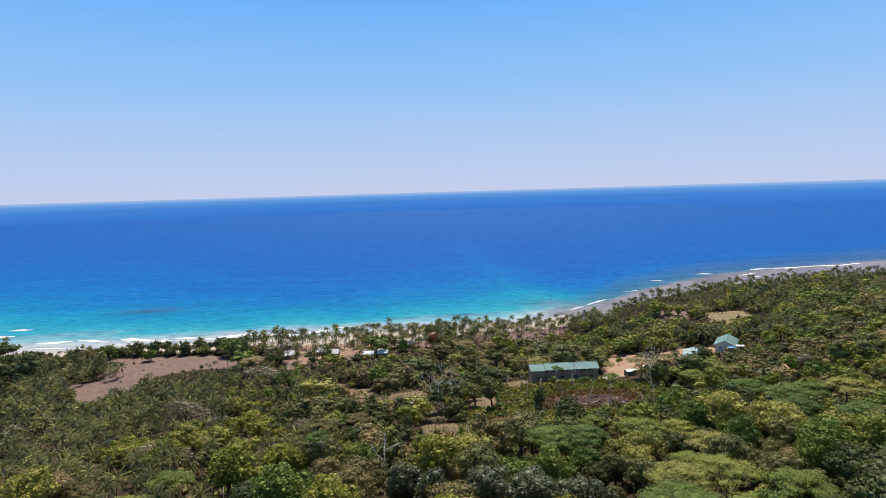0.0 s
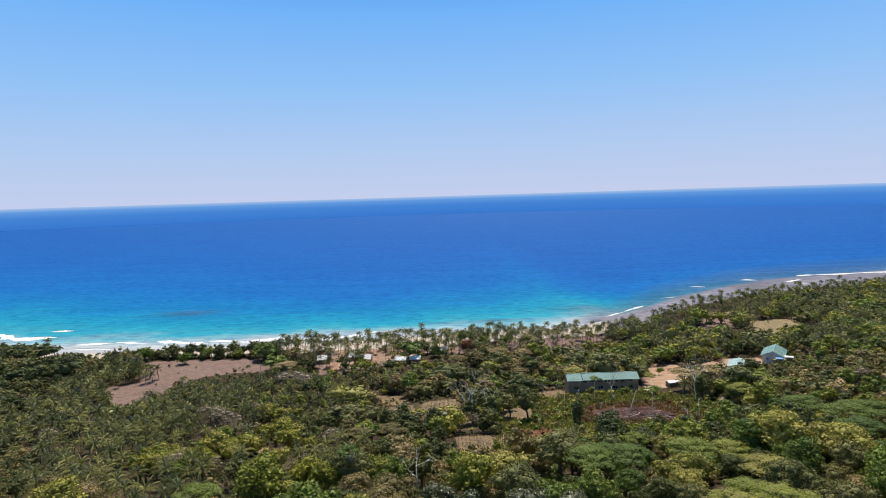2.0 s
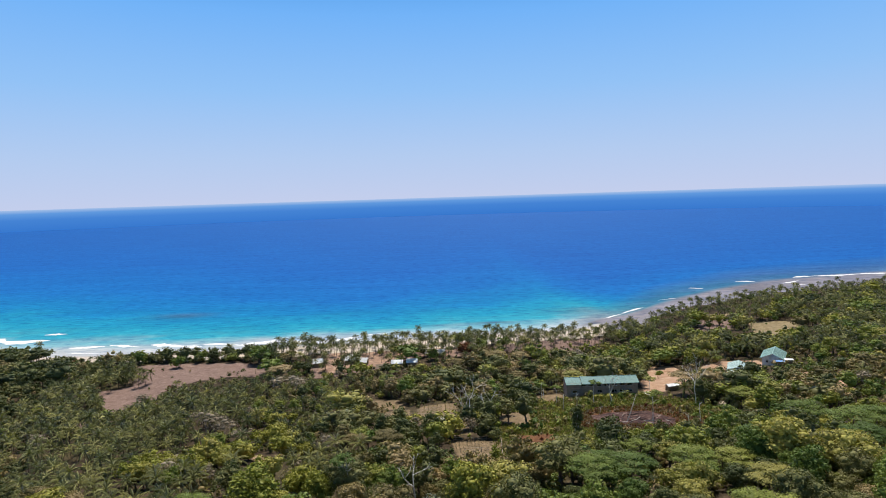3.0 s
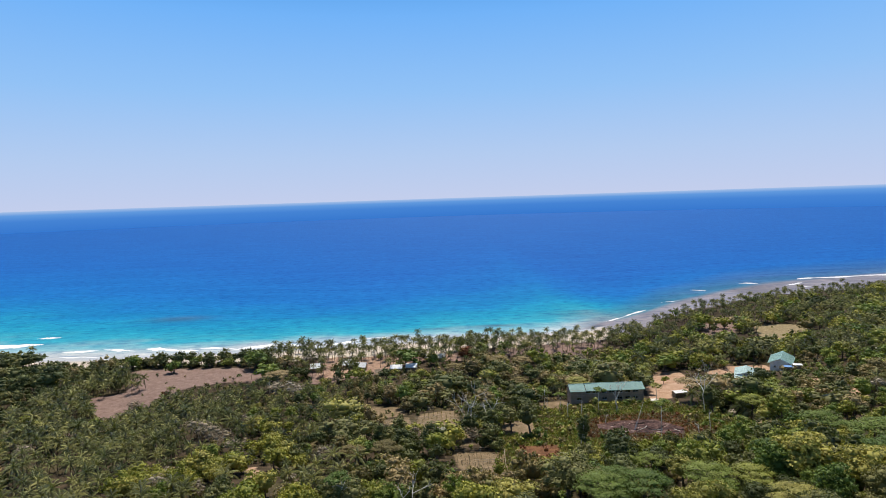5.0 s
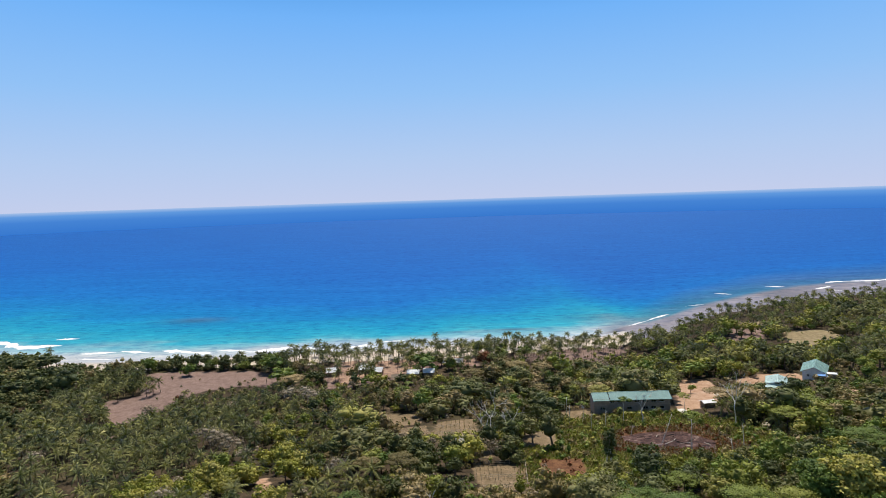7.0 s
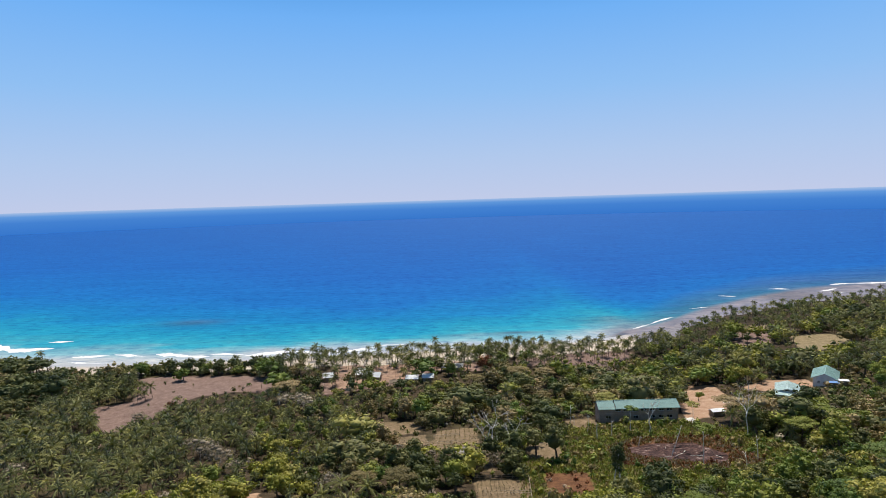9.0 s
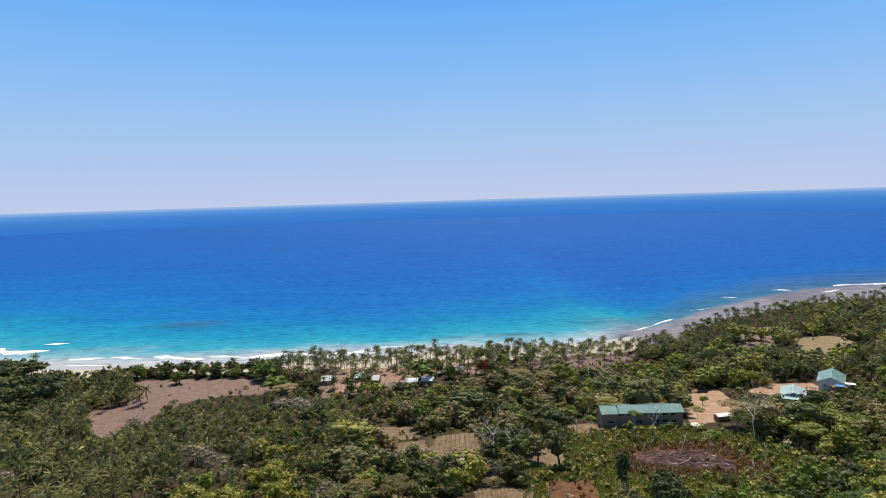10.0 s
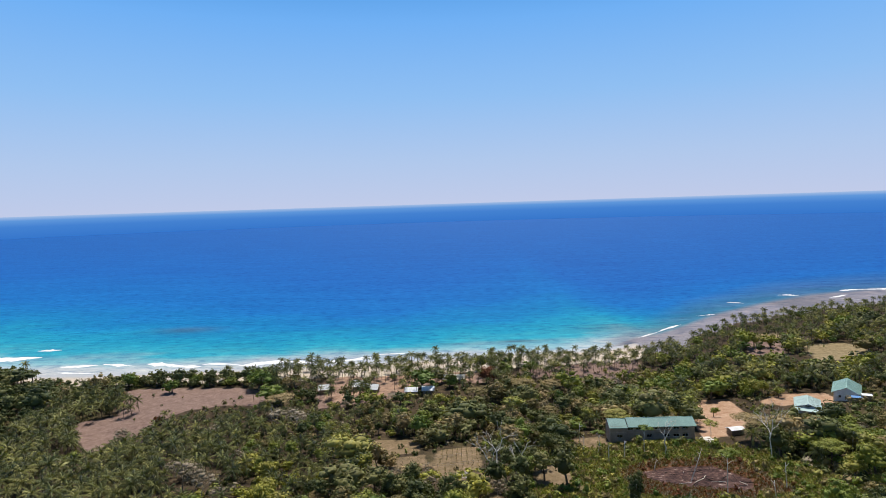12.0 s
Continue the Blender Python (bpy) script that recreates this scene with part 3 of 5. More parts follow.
def wave(points, wide, seed, high=0.9, torn=0.0):
    """A line of white water along plan points, ragged and lumpy."""
    rng = np.random.default_rng(seed)
    p = np.array(points, float) * U
    t = np.concatenate([[0], np.cumsum(np.hypot(*np.diff(p, axis=0).T))])
    n = max(8, int(t[-1] / 1.6))
    q = np.linspace(0, t[-1], n)
    line = np.stack([np.interp(q, t, p[:, 0]), np.interp(q, t, p[:, 1])], 1)
    v, f = [], []
    ph = rng.uniform(0, 6, 4)
    for k, (x, y) in enumerate(line):
        e = min(1, 0.10 * 1.6 * min(k, n - 1 - k) + 0.08)
        w = wide * U * e * (0.72 + 0.25 * math.sin(q[k] * 0.09 + ph[0]) + 0.16 * math.sin(q[k] * 0.37 + ph[1]) + rng.uniform(-0.14, 0.2))
        g = min(1, max(0, 0.75 + 0.8 * math.sin(q[k] * 0.11 + ph[3]) + 0.5 * math.sin(q[k] * 0.29 + ph[0])))
        e *= 1 - torn * (1 - g)
        w = max(w * (1 - torn * (1 - g)), 0.1)
        o = wide * 0.5 * math.sin(q[k] * 0.07 + ph[2])
        for i, (a, h) in enumerate(((-0.6, 0.03), (-0.2, 0.5), (0.15, 1.0), (0.5, 0.04))):
            v.append((x + rng.uniform(-0.3, 0.3), y + o + a * w, max(0.03, h * high * e * rng.uniform(0.6, 1.2))))
    for k in range(n - 1):
        for i in range(3):
            b = k * 4 + i
            f.append((b, b + 4, b + 5, b + 1))
    me = mesh_of("breaking_wave", v, f, [FOAM], smooth=True)
    tagged(new("breaking_wave", me), "white breaking wave on the shallow water", "wave", "surf along the shore")


wave([(-380, 500), (-352, 495), (-330, 488), (-306, 482)], 13, 1, 0.9, 0.4)
wave([(-325, 510), (-306, 509)], 5, 2, 0.9)
wave([(-274, 461), (-249, 459)], 7, 3, 0.9, 0.3)
wave([(-247, 460), (-222, 460)], 9, 6, 0.9, 0.3)
wave([(-216, 457), (-195, 457), (-174, 455)], 10, 18, 0.9, 0.4)
wave([(-176, 455), (-148, 452)], 7, 16, 0.9, 0.4)
wave([(-150, 452), (-117, 456), (-90, 458), (-62, 464)], 9, 4, 0.9, 0.5)
wave([(-268, 444), (-238, 442)], 4, 5, 0.4, 0.6)
wave([(-64, 470), (-40, 474)], 2, 15)
wave([(127, 507), (146, 521), (173, 548)], 4, 7, 0.5, 0.8)
wave([(197, 579), (217, 588)], 3, 8, 0.4, 0.6)
wave([(250, 646), (264, 639)], 4, 9, 0.9)
wave([(316, 681), (335, 674)], 4, 10, 0.9)
wave([(354, 657), (382, 673)], 4, 11, 0.7, 0.6)
wave([(388, 694), (417, 703), (460, 703), (540, 716)], 6, 12, 0.8, 0.5)
wave([(360, 651), (374, 641)], 3, 13, 0.6, 0.6)

# ---- planting ----
PALE_OR_DARK = [LEAF_DARK, LEAF_MID, LEAF_LIGHT, LEAF_OLIVE, LEAF_DRY, LEAF_RED, LEAF_PALM, LEAF_SILVER, BARK, BARK_DRY, BARK_PALM]
# unnamed polygons: house ground, and strips kept open for the camera's view
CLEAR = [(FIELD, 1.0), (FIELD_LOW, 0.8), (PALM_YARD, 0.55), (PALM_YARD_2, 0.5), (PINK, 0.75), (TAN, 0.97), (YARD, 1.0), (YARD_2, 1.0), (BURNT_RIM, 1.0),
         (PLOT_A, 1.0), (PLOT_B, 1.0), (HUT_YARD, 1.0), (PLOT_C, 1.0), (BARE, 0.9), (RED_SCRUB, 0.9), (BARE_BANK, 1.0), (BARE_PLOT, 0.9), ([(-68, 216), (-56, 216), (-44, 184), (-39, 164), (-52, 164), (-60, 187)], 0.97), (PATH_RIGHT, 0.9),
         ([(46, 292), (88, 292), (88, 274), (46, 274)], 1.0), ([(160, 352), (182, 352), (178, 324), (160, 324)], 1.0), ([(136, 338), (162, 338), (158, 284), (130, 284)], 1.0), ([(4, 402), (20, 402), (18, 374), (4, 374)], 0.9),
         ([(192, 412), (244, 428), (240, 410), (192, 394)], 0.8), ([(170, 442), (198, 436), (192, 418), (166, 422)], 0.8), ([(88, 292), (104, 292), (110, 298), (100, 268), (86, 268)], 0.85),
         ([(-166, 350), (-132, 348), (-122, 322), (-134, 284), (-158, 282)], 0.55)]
# height limits that keep the camera's view open: plan polygon, its seaward edge, the height there and the gain in
# metres for each unit inland
SIGHT_LIMITS = [
    ([(-152, 345), (-139, 366), (-100, 366), (-98, 300), (-120, 275), (-150, 275), (-182, 318)], 336, 2.5, 0.24),
    ([(-262, 440), (-212, 440), (-205, 378), (-225, 365), (-262, 395)], 412, 2.5, 0.2),
    ([(-88, 362), (-40, 372), (16, 384), (20, 340), (-36, 310), (-88, 320)], 366, 3.0, 0.20),
    ([(20, 400), (110, 410), (112, 372), (60, 360), (20, 370)], 398, 3.5, 0.24),
    ([(172, 440), (244, 428), (252, 400), (205, 385), (166, 405)], 418, 3.0, 0.22),
    ([(114, 352), (182, 350), (186, 276), (110, 276)], 330, 1.5, 0.11),
    ([(-40, 290), (10, 300), (12, 225), (-30, 225)], 252, 2.5, 0.30),
    ([(-2, 219), (22, 219), (24, 140), (0, 140)], 193, 2.0, 0.26),
    ([(18, 240), (36, 240), (38, 190), (16, 190)], 202, 2.0, 0.35),
    ([(40, 260), (92, 260), (96, 196), (40, 196)], 226, 2.0, 0.30),
]


GROVES = [[(-182, 296), (-150, 340), (-100, 352), (-92, 300), (-84, 262), (-95, 213), (-60, 136), (-82, 136), (-126, 195), (-196, 296)],
          [(-214, 366), (-190, 372), (-168, 366), (-156, 340), (-160, 298), (-200, 298)]]


def within(poly, px, py):
    """Whether a plan point lies in a polygon."""
    odd = False
    for (ax, ay), (bx, by) in zip(poly, poly[1:] + poly[:1]):
        if (ay > py) != (by > py) and px < ax + (py - ay) * (bx - ax) / (by - ay):
            odd = not odd
    return odd


def room(px, py):
    """Height limit at a plan point that keeps the camera's view open, in metres."""
    top = 99.0
    for q, far, low, gain in SIGHT_LIMITS:
        if within(q, px, py):
            top = min(top, max(low, low + gain * U * (far - py)))
    return top


PALM_BAND = [(-122, 218), (-85, 229), (-63, 223), (-49, 163), (-43, 138), (-46, 122), (-66, 126), (-92, 166)]
MEADOW = [(18, 278), (84, 278), (100, 262), (104, 206), (60, 190), (16, 186)]


def patch(px, py, r):
    """A number from 0 to 1 that changes slowly over the plan, with some chance in it."""
    q = 0.5 + 0.25 * math.sin(px * 0.10 + 1.9 * math.sin(py * 0.061)) + 0.25 * math.sin(py * 0.13 + 1.6 * math.sin(px * 0.047) + 2)
    return min(0.999, max(0.0, 0.45 * q + 0.55 * ((r * 997) % 1)))


def stand(px, py):
    """How tall the wood grows here, 0 to 1."""
    return 0.5 + 0.3 * math.sin(px * 0.083 + 2.2 * math.sin(py * 0.045)) + 0.2 * math.sin(py * 0.117 + 1.4 * math.sin(px * 0.06 + 1))


def zone_of(px, py, s, r):
    """Which plant grows at a place of the plan: its kind, hue and size; r: a random number."""
    if px > 118 and s < 62 or -112 < px <= 118 and 26 < s < 84:
        if s > 62 and r > 0.6:
            return ("broad", MID if r < 0.8 else DARK, 0.8)
        return ("palm", PALM, (0.72 if px < 118 else 0.62) + r * 0.28) if r < 0.88 else ("broad", MID, 0.55)
    if px <= -112 and 22 < s < 50 and px > -232:
        return ("broad", DARK if r < 0.6 else MID, 0.85) if r < 0.85 else ("palm", PALM, 1.0)
    if px < -150 and py > 300 or px < -190:
        if r < (0.62 if px > -200 and py > 250 else 0.16):
            return ("palm", PALM, 0.9)
        return ("broad", (DARK, DARK, DARK, DARK, OLIVE)[int(patch(px, py, r) * 5)], 1.05) if r < 0.95 else ("broad", LIGHT, 0.7) if r < 0.97 else ("dry", DRY, 0.9)
    if px < -50 and 205 < py < 350:
        if -110 < px and 205 < py < 250 and not (r < 0.85 and within(PALM_BAND, px, py)):
            return ("broad", LIGHT, 0.95) if r < 0.45 else (("palm", PALM, 0.8) if r < 0.88 else ("dry", DRY, 0.9))
        if r < 0.74:
            return ("palm", PALM, 0.72)
        return ("broad", (DARK, LIGHT, MID, OLIVE)[int(patch(px, py, r) * 4)], 0.75) if r < 0.97 else ("dry", DRY, 0.8)
    if r < 0.85 and within(PALM_BAND, px, py):
        return ("palm", PALM, 1.12)
    if px < -30 and py <= 205:
        if r < 0.36:
            return ("palm", PALM, 0.8)
        return ("broad", (MID, LIGHT, OLIVE, DARK, DARK, LIGHT)[int(patch(px, py, r) * 6)], 1.0) if r < 0.93 else ("dry", DRY, 0.9)
    if px > 100 and py > 290:
        if r < 0.58:
            return ("palm", PALM, 0.95)
        return ("broad", (DARK, MID, LIGHT, DARK, OLIVE)[int(patch(px, py, r) * 5)], 1.0) if r < 0.965 else ("dry", DRY, 0.9)
    if px > 22 and py < 240:
        if px > 55 and py > 178:
            return ("broad", (MID, DARK, MID, LIGHT, OLIVE)[int(patch(px, py, r) * 5)], 0.55) if r < 0.93 else ("umbrella", MID, 0.6)
        if r < 0.20:
            return ("umbrella", MID, 0.9) if r < 0.13 else ("broad", DARK, 1.15)
        return ("broad", (MID, DARK, MID, DARK, LIGHT)[int(patch(px, py, r) * 5)], 1.0) if r < 0.97 else ("broad", OLIVE, 0.8)
    if r < 0.10:
        return ("palm", PALM, 0.8)
    if r < 0.14:
        return ("umbrella", OLIVE if r < 0.12 else MID, 0.8)
    return ("broad", (DARK, MID, OLIVE, DARK, LIGHT, MID)[int(patch(px, py, r) * 6)], 1.0) if r < 0.93 else ("dry", DRY, 0.9)


# single crowns that stand out: plan x, y and the crown's radius in metres
CROWNS = {
    ("broad", DARK): [(-14, 220, 9), (-21, 228, 8), (-5, 214, 5.7), (13, 222, 7), (28, 233, 5.3), (30, 266, 8.5), (-4, 338, 8), (5, 333, 8), (52, 325, 8),
                      (61, 322, 8), (134, 378, 10), (123, 268, 7.8), (105, 260, 9.5), (-83, 369, 8), (-199, 340, 9), (8, 234, 5), (15, 236, 5), (22, 238, 5), (3, 232, 5), (14, 250, 6), (20, 247, 6.5), (10, 257, 5.5), (24, 290, 6), (101, 256, 5.5)],
    ("broad", MID, 2): [(190, 325, 7), (183, 315, 6), (198, 340, 7), (99, 359, 6), (120, 361, 7), (142, 366, 8), (165, 366, 8)],
    ("broad", DARK, 2): [(-206, 403, 8), (-185, 402, 7), (-176, 401, 6.5), (-145, 399, 7), (-134, 401, 7), (-122, 397, 7), (-112, 396, 7), (-166, 401, 6.5), (-199, 407, 5.5), (-180, 406, 5.5), (-171, 407, 5.5), (-160, 406, 5.5), (-150, 405, 5.5), (-140, 406, 5.5), (-128, 404, 5.5), (-117, 403, 5.5),
                         (-210, 380, 9), (-53, 166, 6.3), (-39, 132, 6.9), (-10, 138, 6.5), (-17, 335, 9)],
    ("broad", MID): [(104, 316, 2.4), (147, 347, 3.0), (-28, 216, 7.8), (-15, 337, 9), (104, 379, 9), (113, 380, 9), (160, 284, 6), (-163, 386, 6), (-194, 402, 7), (-155, 401, 7), (-16, 157, 9)],
    ("broad", LIGHT): [(137, 351, 9), (-86, 193, 10), (-75, 188, 10), (-82, 180, 8.5), (-47, 175, 7), (-34, 156, 6), (-72, 201, 8), (-60, 232, 8), (-69, 256, 8), (-74, 204, 8), (-65, 207, 8), (-51, 208, 7), (-78, 267, 7)],
    ("broad", OLIVE): [(14, 356, 8), (36, 356, 7), (17, 309, 8), (84, 352, 8), (93, 353, 8), (-98, 391, 8), (-80, 146, 8), (-70, 139, 7), (-93, 153, 8), (-40, 240, 8), (-30, 262, 7)],
    ("broad", SILVER): [(3, 116, 8), (20, 116, 8), (29, 113, 8), (12, 118, 6), (-2, 122, 6)],
    ("umbrella", OLIVE): [(28, 362, 9), (42, 364, 9), (4, 354, 8), (101, 276, 9), (-90, 346, 9)],
    ("umbrella", MID): [(45, 111, 7), (54, 112, 6.5), (29, 143, 7), (38, 145, 6.5), (104, 174, 8), (113, 178, 7), (122, 175, 8), (52, 148, 7), (62, 104, 7), (104, 145, 7), (101, 190, 7), (-54, 143, 6), (-58, 130, 6)],
    ("dry", DRY): [(-87, 245, 8), (-74, 232, 6.5), (-84, 321, 8), (-76, 320, 8), (-143, 318, 6), (-121, 309, 7), (-92, 246, 8), (-82, 238, 7), (-103, 262, 7), (-145, 231, 8), (-147, 308, 6), (-136, 326, 6), (-112, 320, 6.5)],
}


def plan_planting():
    """Places for every plant: lists of (x, y, hue, size) for each kind."""
    rng = np.random.default_rng(11)
    out = {"palm": [], "broad": [], "umbrella": [], "dry": [], "bush": []}

    def cells(step):
        gx, gy = np.meshgrid(np.arange(-420, 700, step), np.arange(112, 800, step))
        x = (gx + rng.uniform(-0.42, 0.42, gx.shape) * step).ravel()
        y = (gy + rng.uniform(-0.42, 0.42, gx.shape) * step).ravel()
        s = (shore(x) - y) / U
        ok = (np.abs(x) < 0.80 * (y - 15) + 34) & (s > 5)
        return x[ok], y[ok], s[ok]

    x, y, s = cells(7.0)
    shut = np.zeros(len(x))
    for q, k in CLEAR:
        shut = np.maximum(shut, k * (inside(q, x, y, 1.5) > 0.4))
    shut = np.maximum(shut, 0.97 * (inside(MEADOW, x, y, 3) > 0.5))
    edge = np.interp(x / U, [-400, -250, -235, -200, -112, 20, 110, 125, 142, 165, 207, 257, 340], [12, 14, 31, 34, 27, 40, 56, 52, 40, 14, 8, 14, 24])
    keep = (rng.uniform(size=len(x)) > shut) & (s > edge)
    gap = np.sin(x * 0.047 + 2.1 * np.sin(y * 0.031)) * np.cos(y * 0.058 + 1.7 * np.sin(x * 0.024)) + 0.5 * np.sin(x * 0.13 + y * 0.09)
    keep &= (gap < 0.98) | (y < 190) | (s < 60)
    for a, b, c in zip(x[keep], y[keep], s[keep]):
        kind, hue, size = zone_of(a / U, b / U, c, rng.uniform())
        if any(within(q, a / U, b / U) for q in GROVES) and rng.uniform() < 0.88:
            continue
        full = {"palm": 0.84, "broad": 0.84, "umbrella": 0.40, "dry": 0.6}[kind]
        if b < 290 and (a > 26 or a < -36):                   # the lush near slopes
            full = min(1.0, full * 1.2)
        if -206 < a / U < -110 and 22 < c < 50:
            full, size = 1.0, max(size, 1.1)
        if a / U < -176 and b / U > 280:                      # the dark wood behind the beach
            full, size = 1.0, size * 0.95
        top = room(a / U, b / U)
        if rng.uniform() < full and top > 3.2:
            low = 1.0
            if kind == "broad":                            # stands of tall trees and of low ones
                size *= (0.85 + 0.60 * stand(a / U, b / U)) * rng.choice([0.7, 1.0, 1.15, 1.45])
            if -232 < a / U < -105 and 15 < c < 52:               # the even row behind the beach
                size = min(size, rng.uniform(0.75, 1.0))
            if b < 240:
                size = min(size, 1.12)
            if a < -48 and 190 < b < 420 and kind == "broad":    # low trees among the palms
                size = min(size, 0.8)
            if kind == "palm":
                low = 0.80 if c < 84 else 0.62
                size *= 0.9 if c < 84 else 1.3 if b > 270 else 0.95
            size *= rng.uniform(0.65, 1.4) if kind != "palm" else rng.uniform(0.8, 1.2)
            high = {"palm": 8.5 if b < 300 else 11.5, "broad": 9.5, "umbrella": 10.0, "dry": 9.0}[kind] * min(size, 1.15)
            out[kind].append((a, b, hue, size * min(1.0, top / high), low))
    x, y, s = cells(4.7)
    belt = (x / U > -112) & (x / U < 135) & (s > np.interp(x / U, [-112, 0, 60, 110], [18, 24, 27, 38])) & (s < np.interp(x / U, [-10, 40, 110], [88, 76, 70])) & (rng.uniform(size=len(x)) < np.where(s < 50, np.where(x < 14, 0.46, 0.74), np.where(x < 14, 0.20, 0.4)))
    for a, b in zip(x[belt], y[belt]):
        out["palm"].append((a, b, PALM, rng.uniform(0.66, 0.94) * (0.9 if a > 20 else 1), 0.82 if rng.uniform() < 0.72 else 0.6))
    x, y, s = cells(5.6)
    for a, b in zip(x, y):                                     # the palm groves
        if any(within(q, a / U, b / U) for q in GROVES) and not any(within(q, a / U, b / U) for q in (FIELD, FIELD_LOW)) and rng.uniform() < 0.76:
            size = rng.uniform(0.75, 1.2)
            out["palm"].append((a, b, PALM, size * max(0.62, min(1.0, (room(a / U, b / U) + 1.5) / (8.5 * size))), 0.6))
    for px, py in ((-38, 181), (-37, 195), (-30, 189), (-25, 194), (-34, 175), (-33, 200)):     # a clump of big palms
        for kind in ("broad", "umbrella", "dry"):
            out[kind] = [q for q in out[kind] if math.hypot(q[0] - px * U, q[1] - py * U) > 5.5]
        out["palm"].append((px * U, py * U, PALM, 1.25, 1.0))
    for px, py in ((-188, 353), (-182, 350), (-177, 351), (-174, 352), (-168, 347), (-165, 349), (-164, 354), (-183, 364), (-189, 365), (-175, 362),
                   (-184, 373), (-180, 341), (-190, 344), (-170, 357)):                       # palms at the edge of the brown field
        out["palm"].append((px * U, py * U, PALM, rng.uniform(0.85, 1.05), 0.6))
    wide = {"broad": 4.3, "umbrella": 6.6, "dry": 4.2}
    for key, spots in CROWNS.items():
        for px, py, r in spots:
            a, b = px * U, py * U
            for kind in ("palm", "broad", "umbrella", "dry"):
                out[kind] = [q for q in out[kind] if math.hypot(q[0] - a, q[1] - b) > r * 0.95]
    for key, spots in CROWNS.items():
        for px, py, r in spots:
            if key[0] != "broad" or r < 5.6:
                out[key[0]].append((px * U, py * U, key[1], r / wide[key[0]], 1.0))
                continue
            n = int(math.ceil((r / 4.1) ** 2))                # a wide crown is a clump of several trees
            for k in range(n):
                w, q = 2.4 * k + px, (r - 3.4) * math.sqrt((k + 0.3) / n)
                out["broad"].append((px * U + q * math.cos(w), py * U + q * math.sin(w), key[1], rng.uniform(0.85, 1.12) * (1.1 - 0.25 * k / n), 1.0))
    x, y, s = cells(4.0)
    shut = np.zeros(len(x))
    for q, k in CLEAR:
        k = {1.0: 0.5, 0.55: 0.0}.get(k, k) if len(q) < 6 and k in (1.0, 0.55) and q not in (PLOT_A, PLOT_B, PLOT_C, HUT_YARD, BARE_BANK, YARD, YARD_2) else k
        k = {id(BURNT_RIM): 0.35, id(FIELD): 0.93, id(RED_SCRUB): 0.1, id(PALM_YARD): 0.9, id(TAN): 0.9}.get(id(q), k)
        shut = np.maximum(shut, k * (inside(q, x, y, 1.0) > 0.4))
    shut = np.maximum(shut, inside(BURNT, x, y, 1.0) > 0.5)
    shut = np.maximum(shut, 0.15 * (inside(MEADOW, x, y, 2) > 0.5))
    keep = (rng.uniform(size=len(x)) > shut) & (s > edge_at(x)) & (rng.uniform(size=len(x)) < np.where((y < 290) & (x > 26), 0.3, 0) + np.where(y < 280, 0.5, np.where(y < 470, np.where(x < -70, 0.7, 0.6), 0.18)))
    rim = inside(BURNT_RIM, x, y, 1.5) + inside(RED_SCRUB, x, y, 1.5)
    for px, py, r in CROWNS["broad", DARK, 2][:8] + [(-194, 402, 7), (-155, 401, 7)]:
        for k in range(6):
            out["bush"].append((px * U + rng.uniform(-6, 6), py * U + rng.uniform(-3, 3), DARK, rng.uniform(1.2, 2.0), 1.0))
    for px in range(48, 84, 2):                                # scrub along the foot of the long building
        out["bush"].append((px * U + rng.uniform(-1, 1), (275 + rng.uniform(-3, 2)) * U, (MID, LIGHT, DARK)[px % 3], rng.uniform(0.8, 1.35), 1.0))
    field = inside(MEADOW, x, y, 2)
    for a, b, w, g in zip(x[keep], y[keep], rim[keep], field[keep]):
        r = rng.uniform()
        if g > 0.5 and w <= 0.4:
            out["bush"].append((a, b, (MID, MID, OLIVE, LIGHT, MID)[int(r * 5)], rng.uniform(0.5, 1.5), 1.0))
            continue
        # mostly dark hues, put in for the shade in gaps between trees and palms
        hue = (RED if r < 0.7 else DRY) if w > 0.4 else (DARK, DARK, OLIVE, DARK, MID, OLIVE)[int(patch(a / U, b / U, r) * 6)] if r < 0.95 else DRY
        if any(within(q, a / U, b / U) for q in GROVES):
            if r < 0.25:
                out["bush"].append((a, b, DARK, rng.uniform(0.5, 1.0), 1.0))
            continue
        lush = b < 290 and a > 26 or b < 250
        out["bush"].append((a, b, hue, rng.uniform(0.5, 1.3) * (0.7 if w > 0.4 else 1.35 if lush else 1.3 if b < 400 else 1), 1.0))
    return out


def edge_at(x):
    return np.interp(x / U, [-400, -250, -235, -200, -112, 20, 110, 125, 142, 165, 207, 257, 340], [14, 16, 33, 36, 34, 46, 50, 48, 42, 14, 8, 14, 24])


SHAPES = {
    "broad": (broadleaf, [(9.0, 4.3, 20), (10.5, 4.6, 23), (7.8, 4.5, 18), (11.4, 4.4, 24)], [(8.6, 4.4, 9), (10.2, 4.6, 10), (7.2, 4.5, 8), (9.2, 4.0, 9)]),
    "umbrella": (umbrella, [(10.0, 6.4, 17), (9.0, 5.8, 15), (11.0, 7.0, 19)], [(10, 6.4, 9), (9, 5.8, 8)]),
    "dry": (dry_tree, [(8.5, 4.0, 8), (10, 4.2, 8)], [(8.5, 4.0, 6), (10, 4.4, 6)]),
    "bush": (bush, [], [(2.4, 2.2, 2), (1.9, 2.0, 2), (3.2, 2.2, 2)]),
}
